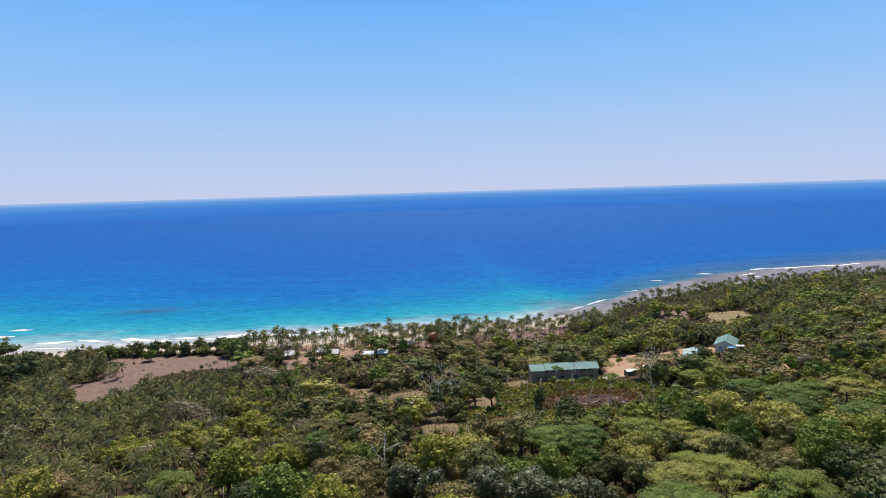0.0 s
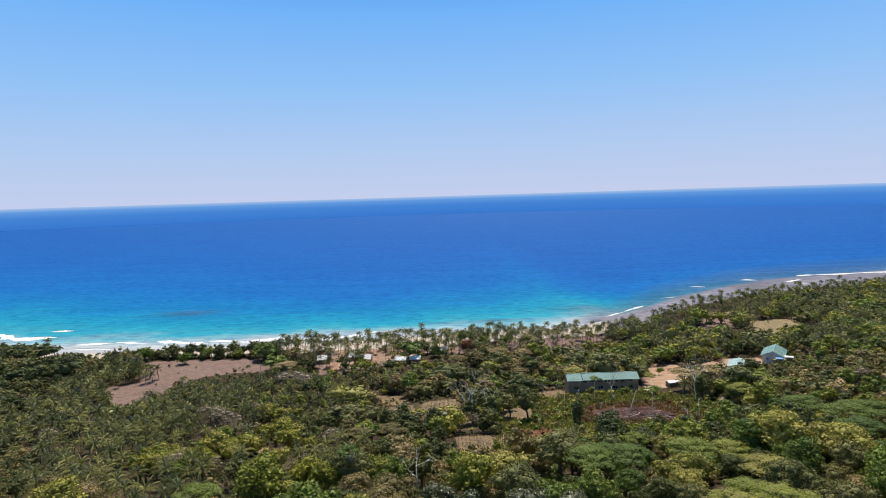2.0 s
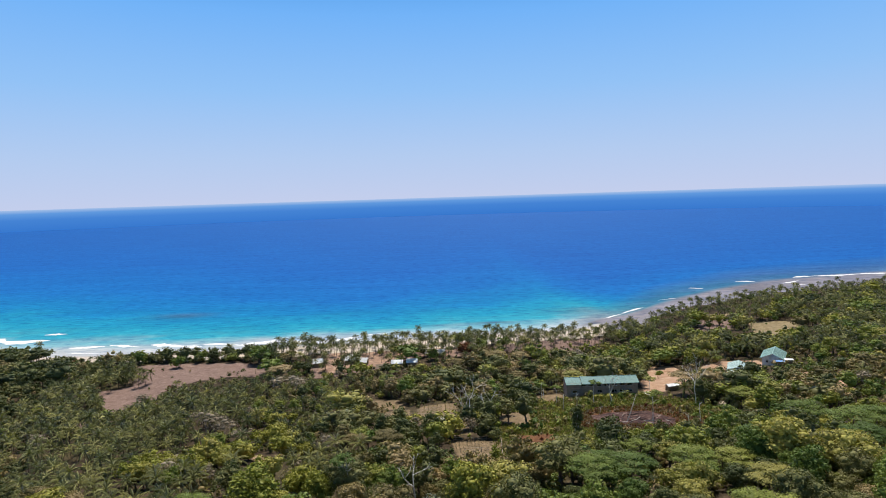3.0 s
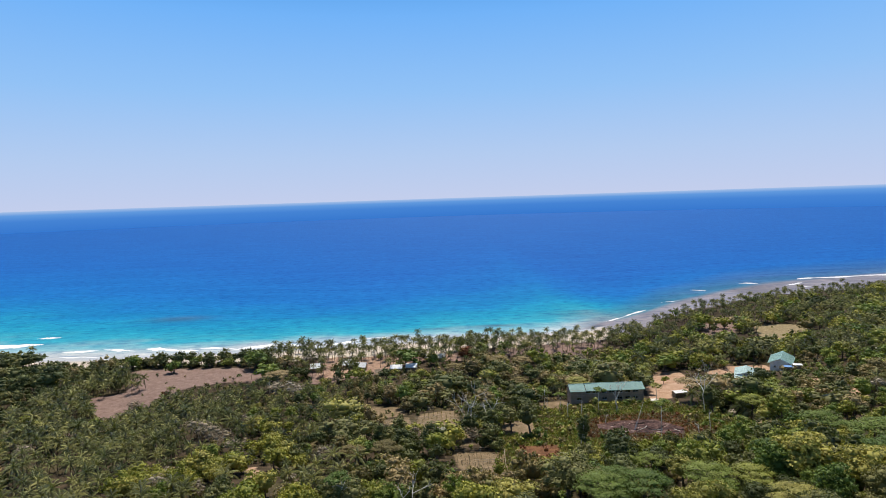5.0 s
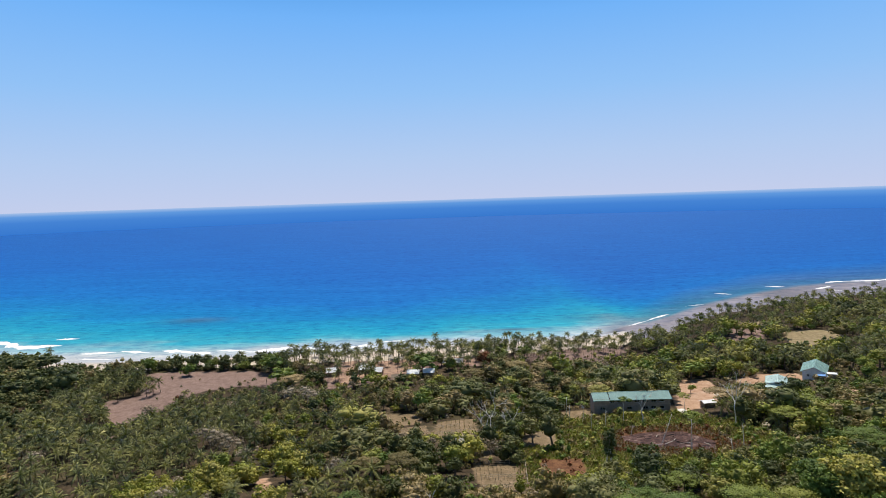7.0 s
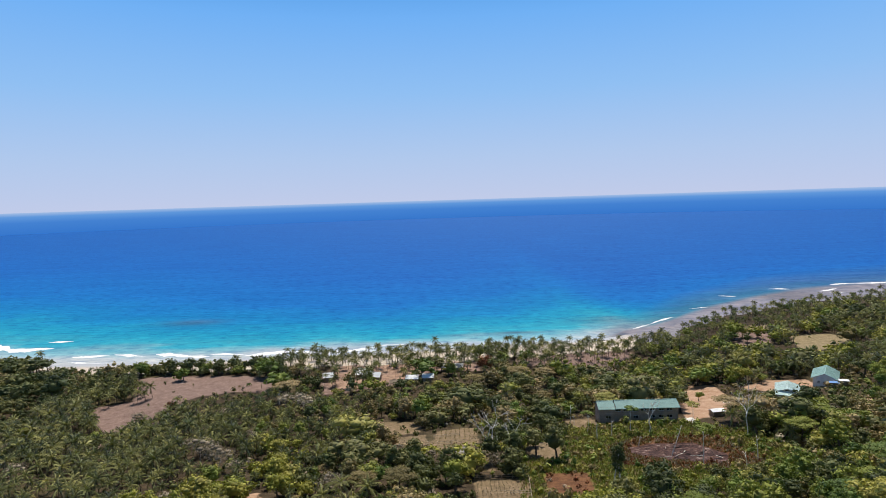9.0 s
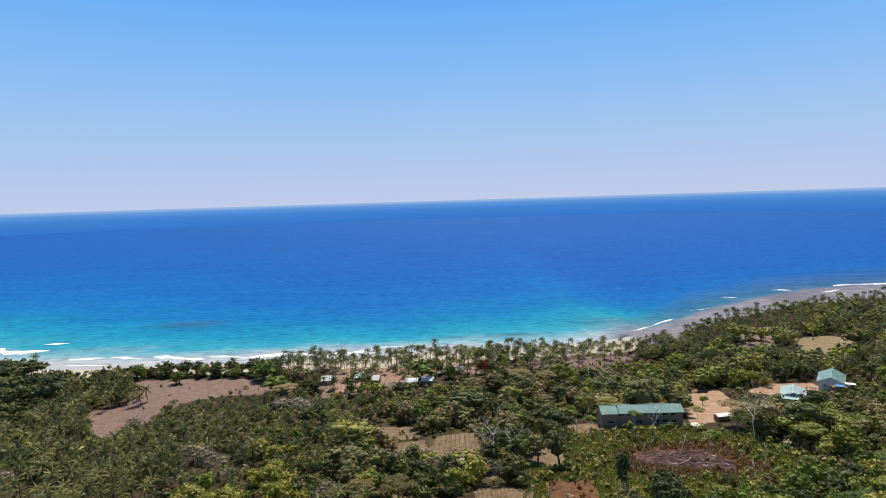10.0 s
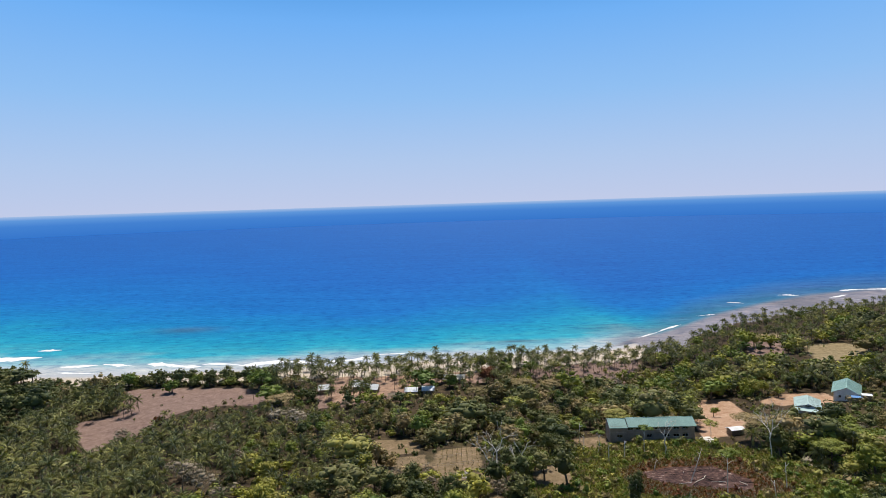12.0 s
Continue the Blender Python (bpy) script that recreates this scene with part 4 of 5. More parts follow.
LABELS = {
    ("broad", DARK): "dense dark green broadleaf tree with a rounded crown", ("broad", MID): "green broadleaf tree with an uneven leafy crown",
    ("broad", LIGHT): "bright yellow-green broadleaf tree with a lush crown", ("broad", OLIVE): "olive green broadleaf tree with a dry, thin crown",
    ("umbrella", MID): "wide flat-topped green umbrella tree with layered branches", ("umbrella", LIGHT): "light green flat-topped umbrella tree with layered branches",
    ("umbrella", OLIVE): "olive brown flat-topped umbrella tree", ("dry", DRY): "leafless grey-brown tree with dry twiggy branches",
    ("broad", SILVER): "large-leaved tree with glossy silvery green leaves",
    ("palm", PALM): "coconut palm with a slender grey trunk and arching fronds",
}


def place(x, y, turn, size, low=1.0):
    high = low * (size if size < 1.1 else 1.1 + (size - 1.1) * 0.4)
    return Matrix.Translation((x, y, float(ground_z(x, y)))) @ Matrix.Rotation(turn, 4, "Z") @ Matrix.Diagonal((size, size, high, 1))


def plant_trees(planting):
    rng = np.random.default_rng(5)
    for kind, spots in planting.items():
        spots.sort(key=lambda q: q[1])         # the nearest first
        near = [] if kind == "bush" else spots[:300]
        rest = spots[len(near):]
        protos = {}
        for x, y, hue, size, low in near:
            k = int(rng.integers(0, 4))
            if kind == "palm":
                key, low = (k, hue), 1.0
            else:
                k %= len(SHAPES[kind][1])
                key = (k, hue)
            m = place(x, y, rng.uniform(0, 6.28), size, min(low, 1.0))
            if key in protos:
                copy_thing(protos[key], m)
                continue
            seeded = np.random.default_rng(100 + k)
            if kind == "palm":
                wood, crown = palm(seeded, (6.0, 7.2, 8.2, 6.6)[k], 18, 4.9, 13, True)
                name, bark = "coconut_palm", BARK_PALM
            else:
                h, r, c = SHAPES[kind][1][k]
                wood, crown = SHAPES[kind][0](seeded, h, r, c, {"broad": 2000, "umbrella": 3200, "dry": 800}[kind], {"umbrella": 0.32}.get(kind, 0.35), True)
                name, bark = {"broad": "broadleaf_tree", "umbrella": "umbrella_tree", "dry": "bare_tree"}[kind], BARK_DRY if kind == "dry" else BARK
            root = tagged(new(name), LABELS[kind, hue], "palm tree" if kind == "palm" else "tree", name.replace("_", " ") + "s on the hillside")
            part("trunk", mesh_of("trunk", *wood, [bark], smooth=True), root)
            part("crown", mesh_of("crown", *crown, [LEAVES[hue]], smooth=kind != "palm"), root)
            root.matrix_basis = m
            protos[key] = root
        if not rest:
            continue
        # the rest of the wood, one mesh for each kind
        shapes, finer = [], []
        count = 8 if kind == "palm" else len(SHAPES[kind][2])
        for k in range(count):
            seeded = np.random.default_rng(200 + k)
            if kind == "palm":
                shapes.append(palm(seeded, (9.5, 11.5, 13.5, 10.2, 4.5, 6.0, 7.6, 6.6)[k], 17, 4.6, 6, False))
            else:
                h, r, c = SHAPES[kind][2][k]
                if kind == "broad":                       # nearer ones leafier
                    finer.append(broadleaf(np.random.default_rng(300 + k), h, r, c + 5, 430, 0.52, False))
                shapes.append(SHAPES[kind][0](seeded, h, r, c, {"broad": 240, "umbrella": 300, "dry": 170, "bush": 22}[kind], {"bush": 0.8}.get(kind, 0.62), False))
        pick = rng.integers(0, count, len(rest))
        if kind == "palm":                        # tall ones by the beach, short ones inland
            pick = pick % 4 + np.where(np.array([q[4] for q in rest]) < 0.7, 4, 0)
        if finer:
            far = [broadleaf(np.random.default_rng(400 + k), *SHAPES["broad"][2][k], 90, 0.85, False) for k in range(count)]
            dist = np.array([q[1] for q in rest])
            pick = pick + np.where(dist < 240, count, np.where(dist > 425, 2 * count, 0))
            shapes, count = shapes + finer + far, count * 3
        pos, tri, which, plant = [], [], [], []
        base = 0
        for k in range(count):
            mine = [q for q, p in zip(rest, pick) if p == k]
            if not mine:
                continue
            a = np.array(mine)
            turn = rng.uniform(0, 6.28, len(a))
            tint = rng.uniform(0, 1, len(a))
            high = rng.uniform(0.85, 1.15, len(a)) * np.where(a[:, 3] < 1.1, 1, (1.1 + (a[:, 3] - 1.1) * 0.4) / a[:, 3])
            for piece, mat in ((shapes[k][0], {"palm": 10, "dry": 9}.get(kind, 8)), (shapes[k][1], None)):
                if piece is None:
                    continue
                v, f = piece
                c, s = np.cos(turn)[:, None], np.sin(turn)[:, None]
                w = np.stack([(v[:, 0] * c - v[:, 1] * s) * a[:, 3:4] + a[:, 0:1], (v[:, 0] * s + v[:, 1] * c) * a[:, 3:4] + a[:, 1:2],
                              v[:, 2] * (a[:, 3] * high)[:, None] + ground_z(a[:, 0], a[:, 1])[:, None]], 2)
                pos.append(w.reshape(-1, 3))
                tri.append((f[None] + (base + np.arange(len(a)) * len(v))[:, None, None]).reshape(-1, 3))
                which.append(np.repeat(a[:, 2].astype(int) if mat is None else np.full(len(a), mat), len(f)))
                plant.append(np.repeat(tint, len(v)))
                base += len(a) * len(v)
        name = {"palm": "palm_grove", "broad": "woodland", "umbrella": "umbrella_trees", "dry": "bare_trees", "bush": "undergrowth"}[kind]
        me = mesh_of(name, np.concatenate(pos), np.concatenate(tri), PALE_OR_DARK, np.concatenate(which), {"plant": np.concatenate(plant)}, kind != "palm")
        tagged(new(name, me), {"palm": "grove of coconut palms towards the beach", "broad": "mixed green broadleaf woodland", "umbrella": "flat-topped trees of the wood",
                               "dry": "bare grey trees among the wood", "bush": "green and dry bushes under the trees"}[kind], name.replace("_", " "), kind="stuff")



# ---- trees that stand out ----


def lone_tree(name, label, wood, crown, bark, leaf, px, py, turn=0.0, size=1.0):
    root = tagged(new(name), label, "tree")
    part("trunk", mesh_of("trunk", *wood, [bark], smooth=True), root)
    if crown is not None:
        part("crown", mesh_of("crown", *crown, [leaf]), root)
    root.matrix_basis = place(px * U, py * U, turn, size)
    return root


def r_of(k):
    return np.random.default_rng(k)


lone_tree("red_tree", "rust-red leafy tree at the edge of the palm grove", *broadleaf(r_of(1), 12.0, 5.8, 11, 1100, 0.55, True), BARK, LEAF_RED, 11, 391)
lone_tree("red_bush", "rust-red dry bush beside the brown field", *broadleaf(r_of(2), 4.5, 3.0, 7, 240, 0.6, True), BARK, LEAF_RED, -146, 334)
lone_tree("red_bush", "rust-red leafy bush behind the beach", *broadleaf(r_of(5), 5.5, 4.0, 8, 300, 0.6, True), BARK, LEAF_RED, -232, 396)


def conifer(rng, height, radius):
    """A narrow, ragged, dark tree on two pale stems that fork near the ground."""
    c, r = [], []
    for k in range(22):
        q = k / 21
        w, e = 2.4 * k, radius * rng.uniform(0.15, 0.75) * (1 - 0.55 * q)
        c.append((e * math.cos(w), e * math.sin(w), height * (0.36 + 0.58 * q) + rng.uniform(-0.4, 0.4)))
        r.append((radius * rng.uniform(0.24, 0.44),) * 2 + (height * rng.uniform(0.04, 0.075),))
    wood = join([tube([(0.7, 0, -1), (0.6, 0, 3), (0, 0, height * 0.9)], [0.34, 0.28, 0.08], 6), tube([(-1.1, 0.3, -1), (-0.9, 0.2, 2.5), (0, 0, height * 0.6)], [0.28, 0.24, 0.1], 6)])
    return wood, join([cores(rng, c, r, BALL_1, 0.75), sprays(rng, c, r, 800, 0.5, loose=0.7)])


lone_tree("narrow_tree", "narrow dark green tree on a pale forked trunk", *conifer(r_of(3), 14, 3.4), BARK_PALE, LEAF_DARK, 40, 206)


def dead_tree(px, py, height, seed, label, lean=(0.04, 0.02), depth=4, wide=0.45, r0=None):
    wood = branching(r_of(seed), height, r0 or 0.026 * height, depth, wide, way=(lean[0], lean[1], 1.0))
    return lone_tree("dead_tree", label, wood, None, BARK_PALE, None, px, py)


dead_tree(9, 240, 17, 21, "large dead tree with bleached white limbs", (-0.35, 0.0), 5, 0.5, 0.44)
dead_tree(14, 241, 15, 22, "large dead tree with bleached white limbs", (0.1, -0.1), 5, 0.45, 0.38)
dead_tree(66, 263, 15, 23, "bare forked white tree before the long building", (0.08, 0), 5, 0.34, 0.33)
dead_tree(96, 252, 24, 24, "tall bare tree with pale grey branches", (-0.14, 0), 5, 0.45, 0.27)
dead_tree(32, 362, 11, 25, "bleached dead tree among dry crowns", (0, 0), 4, 0.6)
dead_tree(-92, 338, 9, 26, "bleached dead tree above the palms", (0.1, 0), 4, 0.6)
dead_tree(-8, 150, 12, 27, "bare grey tree on the near slope", (0.05, 0), 4, 0.4)


def snag(px, py, height, lean, label="standing dead trunk stripped to pale wood"):
    """A bare trunk with a stub or two."""
    rng = r_of(int(abs(px) * 7 + py))
    top = np.array([lean[0] * height, lean[1] * height, height])
    out = [tube([(0, 0, -1), (0, 0, 0), top * 0.5 + rng.normal(size=3) * 0.15, top], [0.26, 0.20, 0.14, 0.05], 7)]
    for q in (0.6, 0.82):
        w = rng.uniform(0, 6.28)
        out.append(tube([top * q, top * q + (1.2 * math.cos(w), 1.2 * math.sin(w), 0.9)], [0.12, 0.04], 5))
    ob = new("dead_tree", mesh_of("dead_trunk", *join(out), [BARK_PALE], smooth=True))
    ob.matrix_basis = place(px * U, py * U, 0, 1)
    tagged(ob, label, "tree", "bare trunks by the burnt clearing")


snag(65.2, 237.5, 11.5, (0.36, 0.1), "leaning bare trunk at the edge of the burnt clearing")
snag(52, 262, 7.5, (0.02, 0))
snag(46, 258, 8, (0.0, 0))
snag(39.5, 268, 9, (0.03, 0))
snag(86, 224, 9, (-0.08, 0))
snag(79, 216, 6, (-0.1, 0))
snag(58, 249, 4, (0.2, 0))
snag(41, 282, 10, (0.0, 0))
snag(-38, 128, 10, (0.02, 0), "bare trunk among near dark crowns")


def thin_umbrella(px, py, height, radius, seed, label="tall thin tree with a small flat green crown"):
    rng = r_of(seed)
    c, r = [], []
    for k in range(7):
        w, q = rng.uniform(0, 6.28), math.sqrt((k + 0.2) / 7)
        c.append((radius * 0.7 * q * math.cos(w), radius * 0.7 * q * math.sin(w), height * (0.97 - 0.1 * q)))
        r.append((radius * 0.36, radius * 0.36, radius * 0.13))
    crown = join([cores(rng, c, r, BALL_1, 0.7), sprays(rng, c, r, 380, 0.5, 0.8, 0.8)])
    lone_tree("slender_tree", label, limbs(rng, height * 0.9, radius * 0.8, 6, 0.008 * height + 0.05, 0.015, 0.72, 6), crown, BARK_PALE, LEAF_MID, px, py)


thin_umbrella(69, 221.5, 16, 4.2, 31)
thin_umbrella(60, 266, 12, 3.6, 32, "thin young umbrella tree before the long building")
thin_umbrella(85, 272, 11, 4.0, 33)
thin_umbrella(120, 250, 13, 5.0, 34)
thin_umbrella(45, 270, 10, 3.0, 35)
thin_umbrella(-22, 148, 15, 4.0, 36)

# ---- buildings ----
WALL_GREY = plain("cement_wall", (0.33, 0.262, 0.215), 0.9, 0.2, 0.2, 0.5)
WALL_WHITE = plain("white_wall", (0.72, 0.71, 0.69), 0.85, 0.25, 0.1, 0.5)
TEAL = plain("teal_roof_sheet", (0.23, 0.37, 0.35), 0.6, 0.15, 0.14, 0.25)
TEAL_PALE = plain("faded_teal_roof_sheet", (0.42, 0.55, 0.54), 0.6, 0.15, 0.14, 0.3)
ROOF_WHITE = plain("white_roof_sheet", (0.84, 0.85, 0.86), 0.5, 0.4, 0.12, 0.4)
ROOF_BLUE = plain("blue_tarpaulin", (0.10, 0.28, 0.62), 0.5, 0.4, 0.15, 0.6)
THATCH = plain("weathered_thatch", (0.55, 0.50, 0.45), 0.95, 0.1, 0.3, 1.2)
TIMBER_AND_SHADE = plain("weathered_timber_and_shade", (0.24, 0.19, 0.14), 0.9, 0.15, 0.3, 1.5)
BAMBOO = plain("bleached_bamboo", (0.50, 0.42, 0.31), 0.7, 0.3, 0.2, 1.5)
RUST_ROOF = plain("rusty_roof_sheet", (0.24, 0.11, 0.07), 0.8, 0.3, 0.3, 0.6)
PALE_STONE = plain("pale_concrete", (0.70, 0.66, 0.60), 0.9, 0.2, 0.12, 0.5)
ASH_LOG = plain("charred_wood", (0.045, 0.038, 0.036), 0.95, 0.1, 0.5, 2)


def glass_material():
    m, n, l, b = material("window_glass", 0.06, 0.6)
    b.inputs["Base Color"].default_value = (0.012, 0.014, 0.016, 1)
    return m


GLASS = glass_material()


def house_at(name, label, x, y, turn, z=None, category="house"):
    root = tagged(new(name), label, category)
    root.matrix_basis = Matrix.Translation((x, y, float(ground_z(x, y)) if z is None else z)) @ Matrix.Rotation(radians(turn), 4, "Z")
    return root


def roof_slope(name, root, x0, x1, y_eave, y_ridge, z_eave, z_ridge, mat, rib=0.45, thick=0.06, label=""):
    """One slope of sheet metal with raised ribs that run from ridge to eave."""
    v, f = [], []
    n = max(2, int((x1 - x0) / rib))
    xs = []
    for k in range(n):
        a = x0 + (x1 - x0) * k / n
        w = (x1 - x0) / n
        xs += [(a, 0), (a + w * 0.7, 0), (a + w * 0.78, 0.035), (a + w * 0.92, 0.035)]
    xs.append((x1, 0))
    for x, h in xs:
        v += [(x, y_eave, z_eave + h), (x, y_ridge, z_ridge + h), (x, y_ridge, z_ridge - thick), (x, y_eave, z_eave - thick)]
    for k in range(len(xs) - 1):
        b = k * 4
        up = y_ridge > y_eave
        for i in range(4):
            q = (b + i, b + 4 + i, b + 4 + (i + 1) % 4, b + (i + 1) % 4)
            f.append(q if up else q[::-1])
    e = (len(xs) - 1) * 4
    f += [(0, 1, 2, 3), (e + 3, e + 2, e + 1, e)]
    return part(name, mesh_of(name, v, f, [mat]), root, label)


def window(root, x, y, z, w, h, face=-1, mat=None):
    """A window in a wall that faces y * face: frame, sill and a dark pane set back."""
    win = part("window", box_mesh("window_frame", [(x - w / 2, y - 0.05, z, x - w / 2 + 0.07, y + 0.05, z + h), (x + w / 2 - 0.07, y - 0.05, z, x + w / 2, y + 0.05, z + h),
                                                   (x - w / 2 + 0.07, y - 0.05, z, x + w / 2 - 0.07, y + 0.05, z + 0.07), (x - w / 2 + 0.07, y - 0.05, z + h - 0.07, x + w / 2 - 0.07, y + 0.05, z + h),
                                                   (x - 0.03, y - 0.04, z + 0.07, x + 0.03, y + 0.04, z + h - 0.07)], WALL_WHITE), root)
    part("pane", box_mesh("pane", [(x - w / 2 + 0.072, y - 0.012 - face * 0.06, z + 0.072, x - 0.032, y + 0.012 - face * 0.06, z + h - 0.072),
                                   (x + 0.032, y - 0.012 - face * 0.06, z + 0.072, x + w / 2 - 0.072, y + 0.012 - face * 0.06, z + h - 0.072)], GLASS), win)
    part("sill", box_mesh("sill", [(x - w / 2 - 0.1, y + face * 0.28 if face < 0 else y, z - 0.1, x + w / 2 + 0.1, y if face < 0 else y + face * 0.28, z - 0.004)], WALL_GREY), win)


def pierced(x0, x1, y0, y1, base, rows, top):
    """Boxes of a wall along x with rows of openings: rows of (z0, z1, [(x, width), ...])."""
    out, z = [], base
    for a, b, gaps in rows:
        out.append((x0, y0, z, x1, y1, a))
        x = x0
        for g, w in sorted(gaps):
            out.append((x, y0, a, g - w / 2, y1, b))
            x = g + w / 2
        out.append((x, y0, a, x1, y1, b))
        z = b
    out.append((x0, y0, z, x1, y1, top))
    return out


def long_building():
    root = house_at("long_building", "long two-storey cement building with a teal metal roof", 80.8, 341.5, 0.5, 16.2, "building")
    L, D, H = 36.9, 8.6, 6.2
    x0, x1 = -L / 2, L / 2
    up = [(x0 + q, 2.6) for q in (8.8, 12.5, 16.8, 20.7, 24.8, 28.9, 32.8)]
    low = [(x0 + q, 2.6) for q in (4.2, 12.5, 17.0, 24.8, 28.9, 32.8)]
    rows = [(0.9, 2.3, low), (4.3, 5.5, up)]
    part("front_wall", box_mesh("front_wall", pierced(x0, x1, -D / 2, -D / 2 + 0.2, -1.5, rows, H), WALL_GREY), root)
    part("back_wall", box_mesh("back_wall", pierced(x0, x1, D / 2 - 0.2, D / 2, -1.5, rows, H), WALL_GREY), root)
    for s in (-1, 1):
        a = x0 if s < 0 else x1 - 0.2
        v = [(a, -D / 2 + 0.2, -1.5), (a, D / 2 - 0.2, -1.5), (a, D / 2 - 0.2, H), (a, 0, H + 1.95), (a, -D / 2 + 0.2, H)]
        v += [(x + 0.2, y, z) for x, y, z in v]
        me = bpy.data.meshes.new("end_wall")
        me.from_pydata(v, [], [(0, 1, 2, 3, 4), (9, 8, 7, 6, 5)] + [(k, k + 5, (k + 1) % 5 + 5, (k + 1) % 5) for k in range(5)])
        me.materials.append(WALL_GREY)
        part("end_wall", me, root)
    part("floor_slab", box_mesh("floor_slab", [(x0 + 0.2, -D / 2 + 0.2, 3.2, x1 - 0.2, D / 2 - 0.2, 3.4)], WALL_GREY), root)
    part("floor_slab", box_mesh("floor_slab", [(x0 + 0.2, -D / 2 + 0.2, -0.1, x1 - 0.2, D / 2 - 0.2, 0.1)], WALL_GREY), root)
    part("band", box_mesh("band", [(x0 - 0.03, -D / 2 - 0.12, 3.15, x1 + 0.03, -D / 2 - 0.004, 3.4)], WALL_GREY), root)
    for x, w in up:
        window(root, x, -D / 2 + 0.1, 4.3, w, 1.2)
    for x, w in low:
        window(root, x, -D / 2 + 0.1, 0.9, w, 1.4)
    for k in range(8):
        x = x0 + 0.2 + k * (L - 0.4) / 7
        part("pilaster", box_mesh("pilaster", [(x - 0.17, -D / 2 - 0.1, -1.5, x + 0.17, -D / 2 - 0.005, 3.14)], WALL_GREY), root)
    cut = x0 + 7.4
    for a, b, lift in ((x0 - 0.6, cut, -0.22), (cut + 0.25, x1 + 0.6, 0.0)):
        for s in (-1, 1):
            roof_slope("roof", root, a, b, s * (D / 2 + 0.9), s * 0.02, H - 0.25 + lift, H + 2.15 + lift, TEAL, label="teal ribbed metal roof sheets")
        part("ridge_cap", box_mesh("ridge_cap", [(a, -0.2, H + 2.12 + lift, b, 0.2, H + 2.24 + lift)], TEAL), root)
        part("fascia", box_mesh("fascia", [(a, -D / 2 - 0.94, H - 0.52 + lift, b, -D / 2 - 0.9, H - 0.25 + lift)], TEAL), root)


def gable_house(name, label, x, y, turn, width, length, high, rise, roof, wall, porch=0.0, z=None, wins=2, vent=False, over=0.7, sides=None):
    """A house whose ridge runs along its y axis; its front gable looks to -y."""
    root = house_at(name, label, x, y, turn, z)
    w, l = width / 2, length / 2
    front = [(q, 1.2) for q in np.linspace(-w, w, wins + 2)[1:-1]]
    part("front_wall", box_mesh("front_wall", pierced(-w, w, -l, -l + 0.18, -1.5, [(1.0, 2.2, front)], high), wall), root)
    part("back_wall", box_mesh("back_wall", [(-w, l - 0.18, -1.5, w, l, high)], wall), root)
    for s in (-1, 1):
        a = -w if s < 0 else w - 0.18
        part("side_wall", box_mesh("side_wall", [(a, -l + 0.18, -1.5, a + 0.18, l - 0.18, high)], sides or wall), root)
        b = -l if s < 0 else l - 0.18
        v = [(-w, b, high), (w, b, high), (0, b, high + rise - 0.12)]
        v += [(p, q + 0.18, r) for p, q, r in v]
        part("gable", mesh_of("gable", v, [(0, 1, 4, 3), (1, 2, 5, 4), (2, 0, 3, 5), (0, 2, 1, 1), (3, 4, 5, 5)][:3], [wall]), root)
        me = bpy.data.meshes.new("gable_face")
        me.from_pydata(v, [], [(0, 1, 2), (5, 4, 3)])
        me.materials.append(wall)
        part("gable_face", me, root)
    for q, _ in front:
        window(root, q, -l + 0.09, 1.0, 1.2, 1.2)
    for s in (-1, 1):
        ob = roof_slope("roof", root, -l - over, l + over, 0, w + over, 0, 0, roof)
        vs = np.array([q.co[:] for q in ob.data.vertices])
        t = vs[:, 1] / (w + over)
        drop = rise * (w + over) / w
        out = np.stack([s * vs[:, 1], vs[:, 0], high + rise - drop * t + vs[:, 2]], 1)
        ob.data.vertices.foreach_set("co", out.astype(np.float32).ravel())
        if s > 0:
            ob.data.flip_normals()
        for e in (-1, 1):
            ye = e * (l + over)
            v = [(0, ye, high + rise - 0.05), (s * (w + over), ye, high + rise - drop - 0.05), (s * (w + over), ye, high + rise - drop - 0.32), (0, ye, high + rise - 0.32)]
            v += [(p, q + e * 0.06, r) for p, q, r in v]
            me = bpy.data.meshes.new("barge_board")
            me.from_pydata(v, [], [(0, 1, 2, 3), (7, 6, 5, 4), (0, 4, 5, 1), (1, 5, 6, 2), (2, 6, 7, 3), (3, 7, 4, 0)])
            me.materials.append(WALL_WHITE)
            part("barge_board", me, root, "white barge board")
    part("ridge_cap", box_mesh("ridge_cap", [(-0.22, -l - over, high + rise - 0.02, 0.22, l + over, high + rise + 0.1)], roof), root)
    if vent:
        part("vent", box_mesh("vent", [(-1.3, -l - 0.08, high + 0.15, 1.3, -l - 0.005, high + 0.75)], GLASS), root, "dark gable vent")
    if porch:
        v = [(-w - 0.4, -l - porch, high - 0.9), (w + 0.4, -l - porch, high - 0.9), (w + 0.4, -l - 0.01, high - 0.15), (-w - 0.4, -l - 0.01, high - 0.15)]
        v += [(p, q, r - 0.08) for p, q, r in v]
        me = bpy.data.meshes.new("porch_roof")
        me.from_pydata(v, [], [(0, 1, 2, 3), (7, 6, 5, 4), (0, 4, 5, 1), (1, 5, 6, 2), (2, 6, 7, 3), (3, 7, 4, 0)])
        me.materials.append(roof)
        part("porch_roof", me, root)
        for q in np.linspace(-w, w, 4):
            part("post", box_mesh("post", [(q - 0.09, -l - porch + 0.2, -1.5, q + 0.09, -l - porch + 0.38, high - 0.9)], wall), root)
    return root


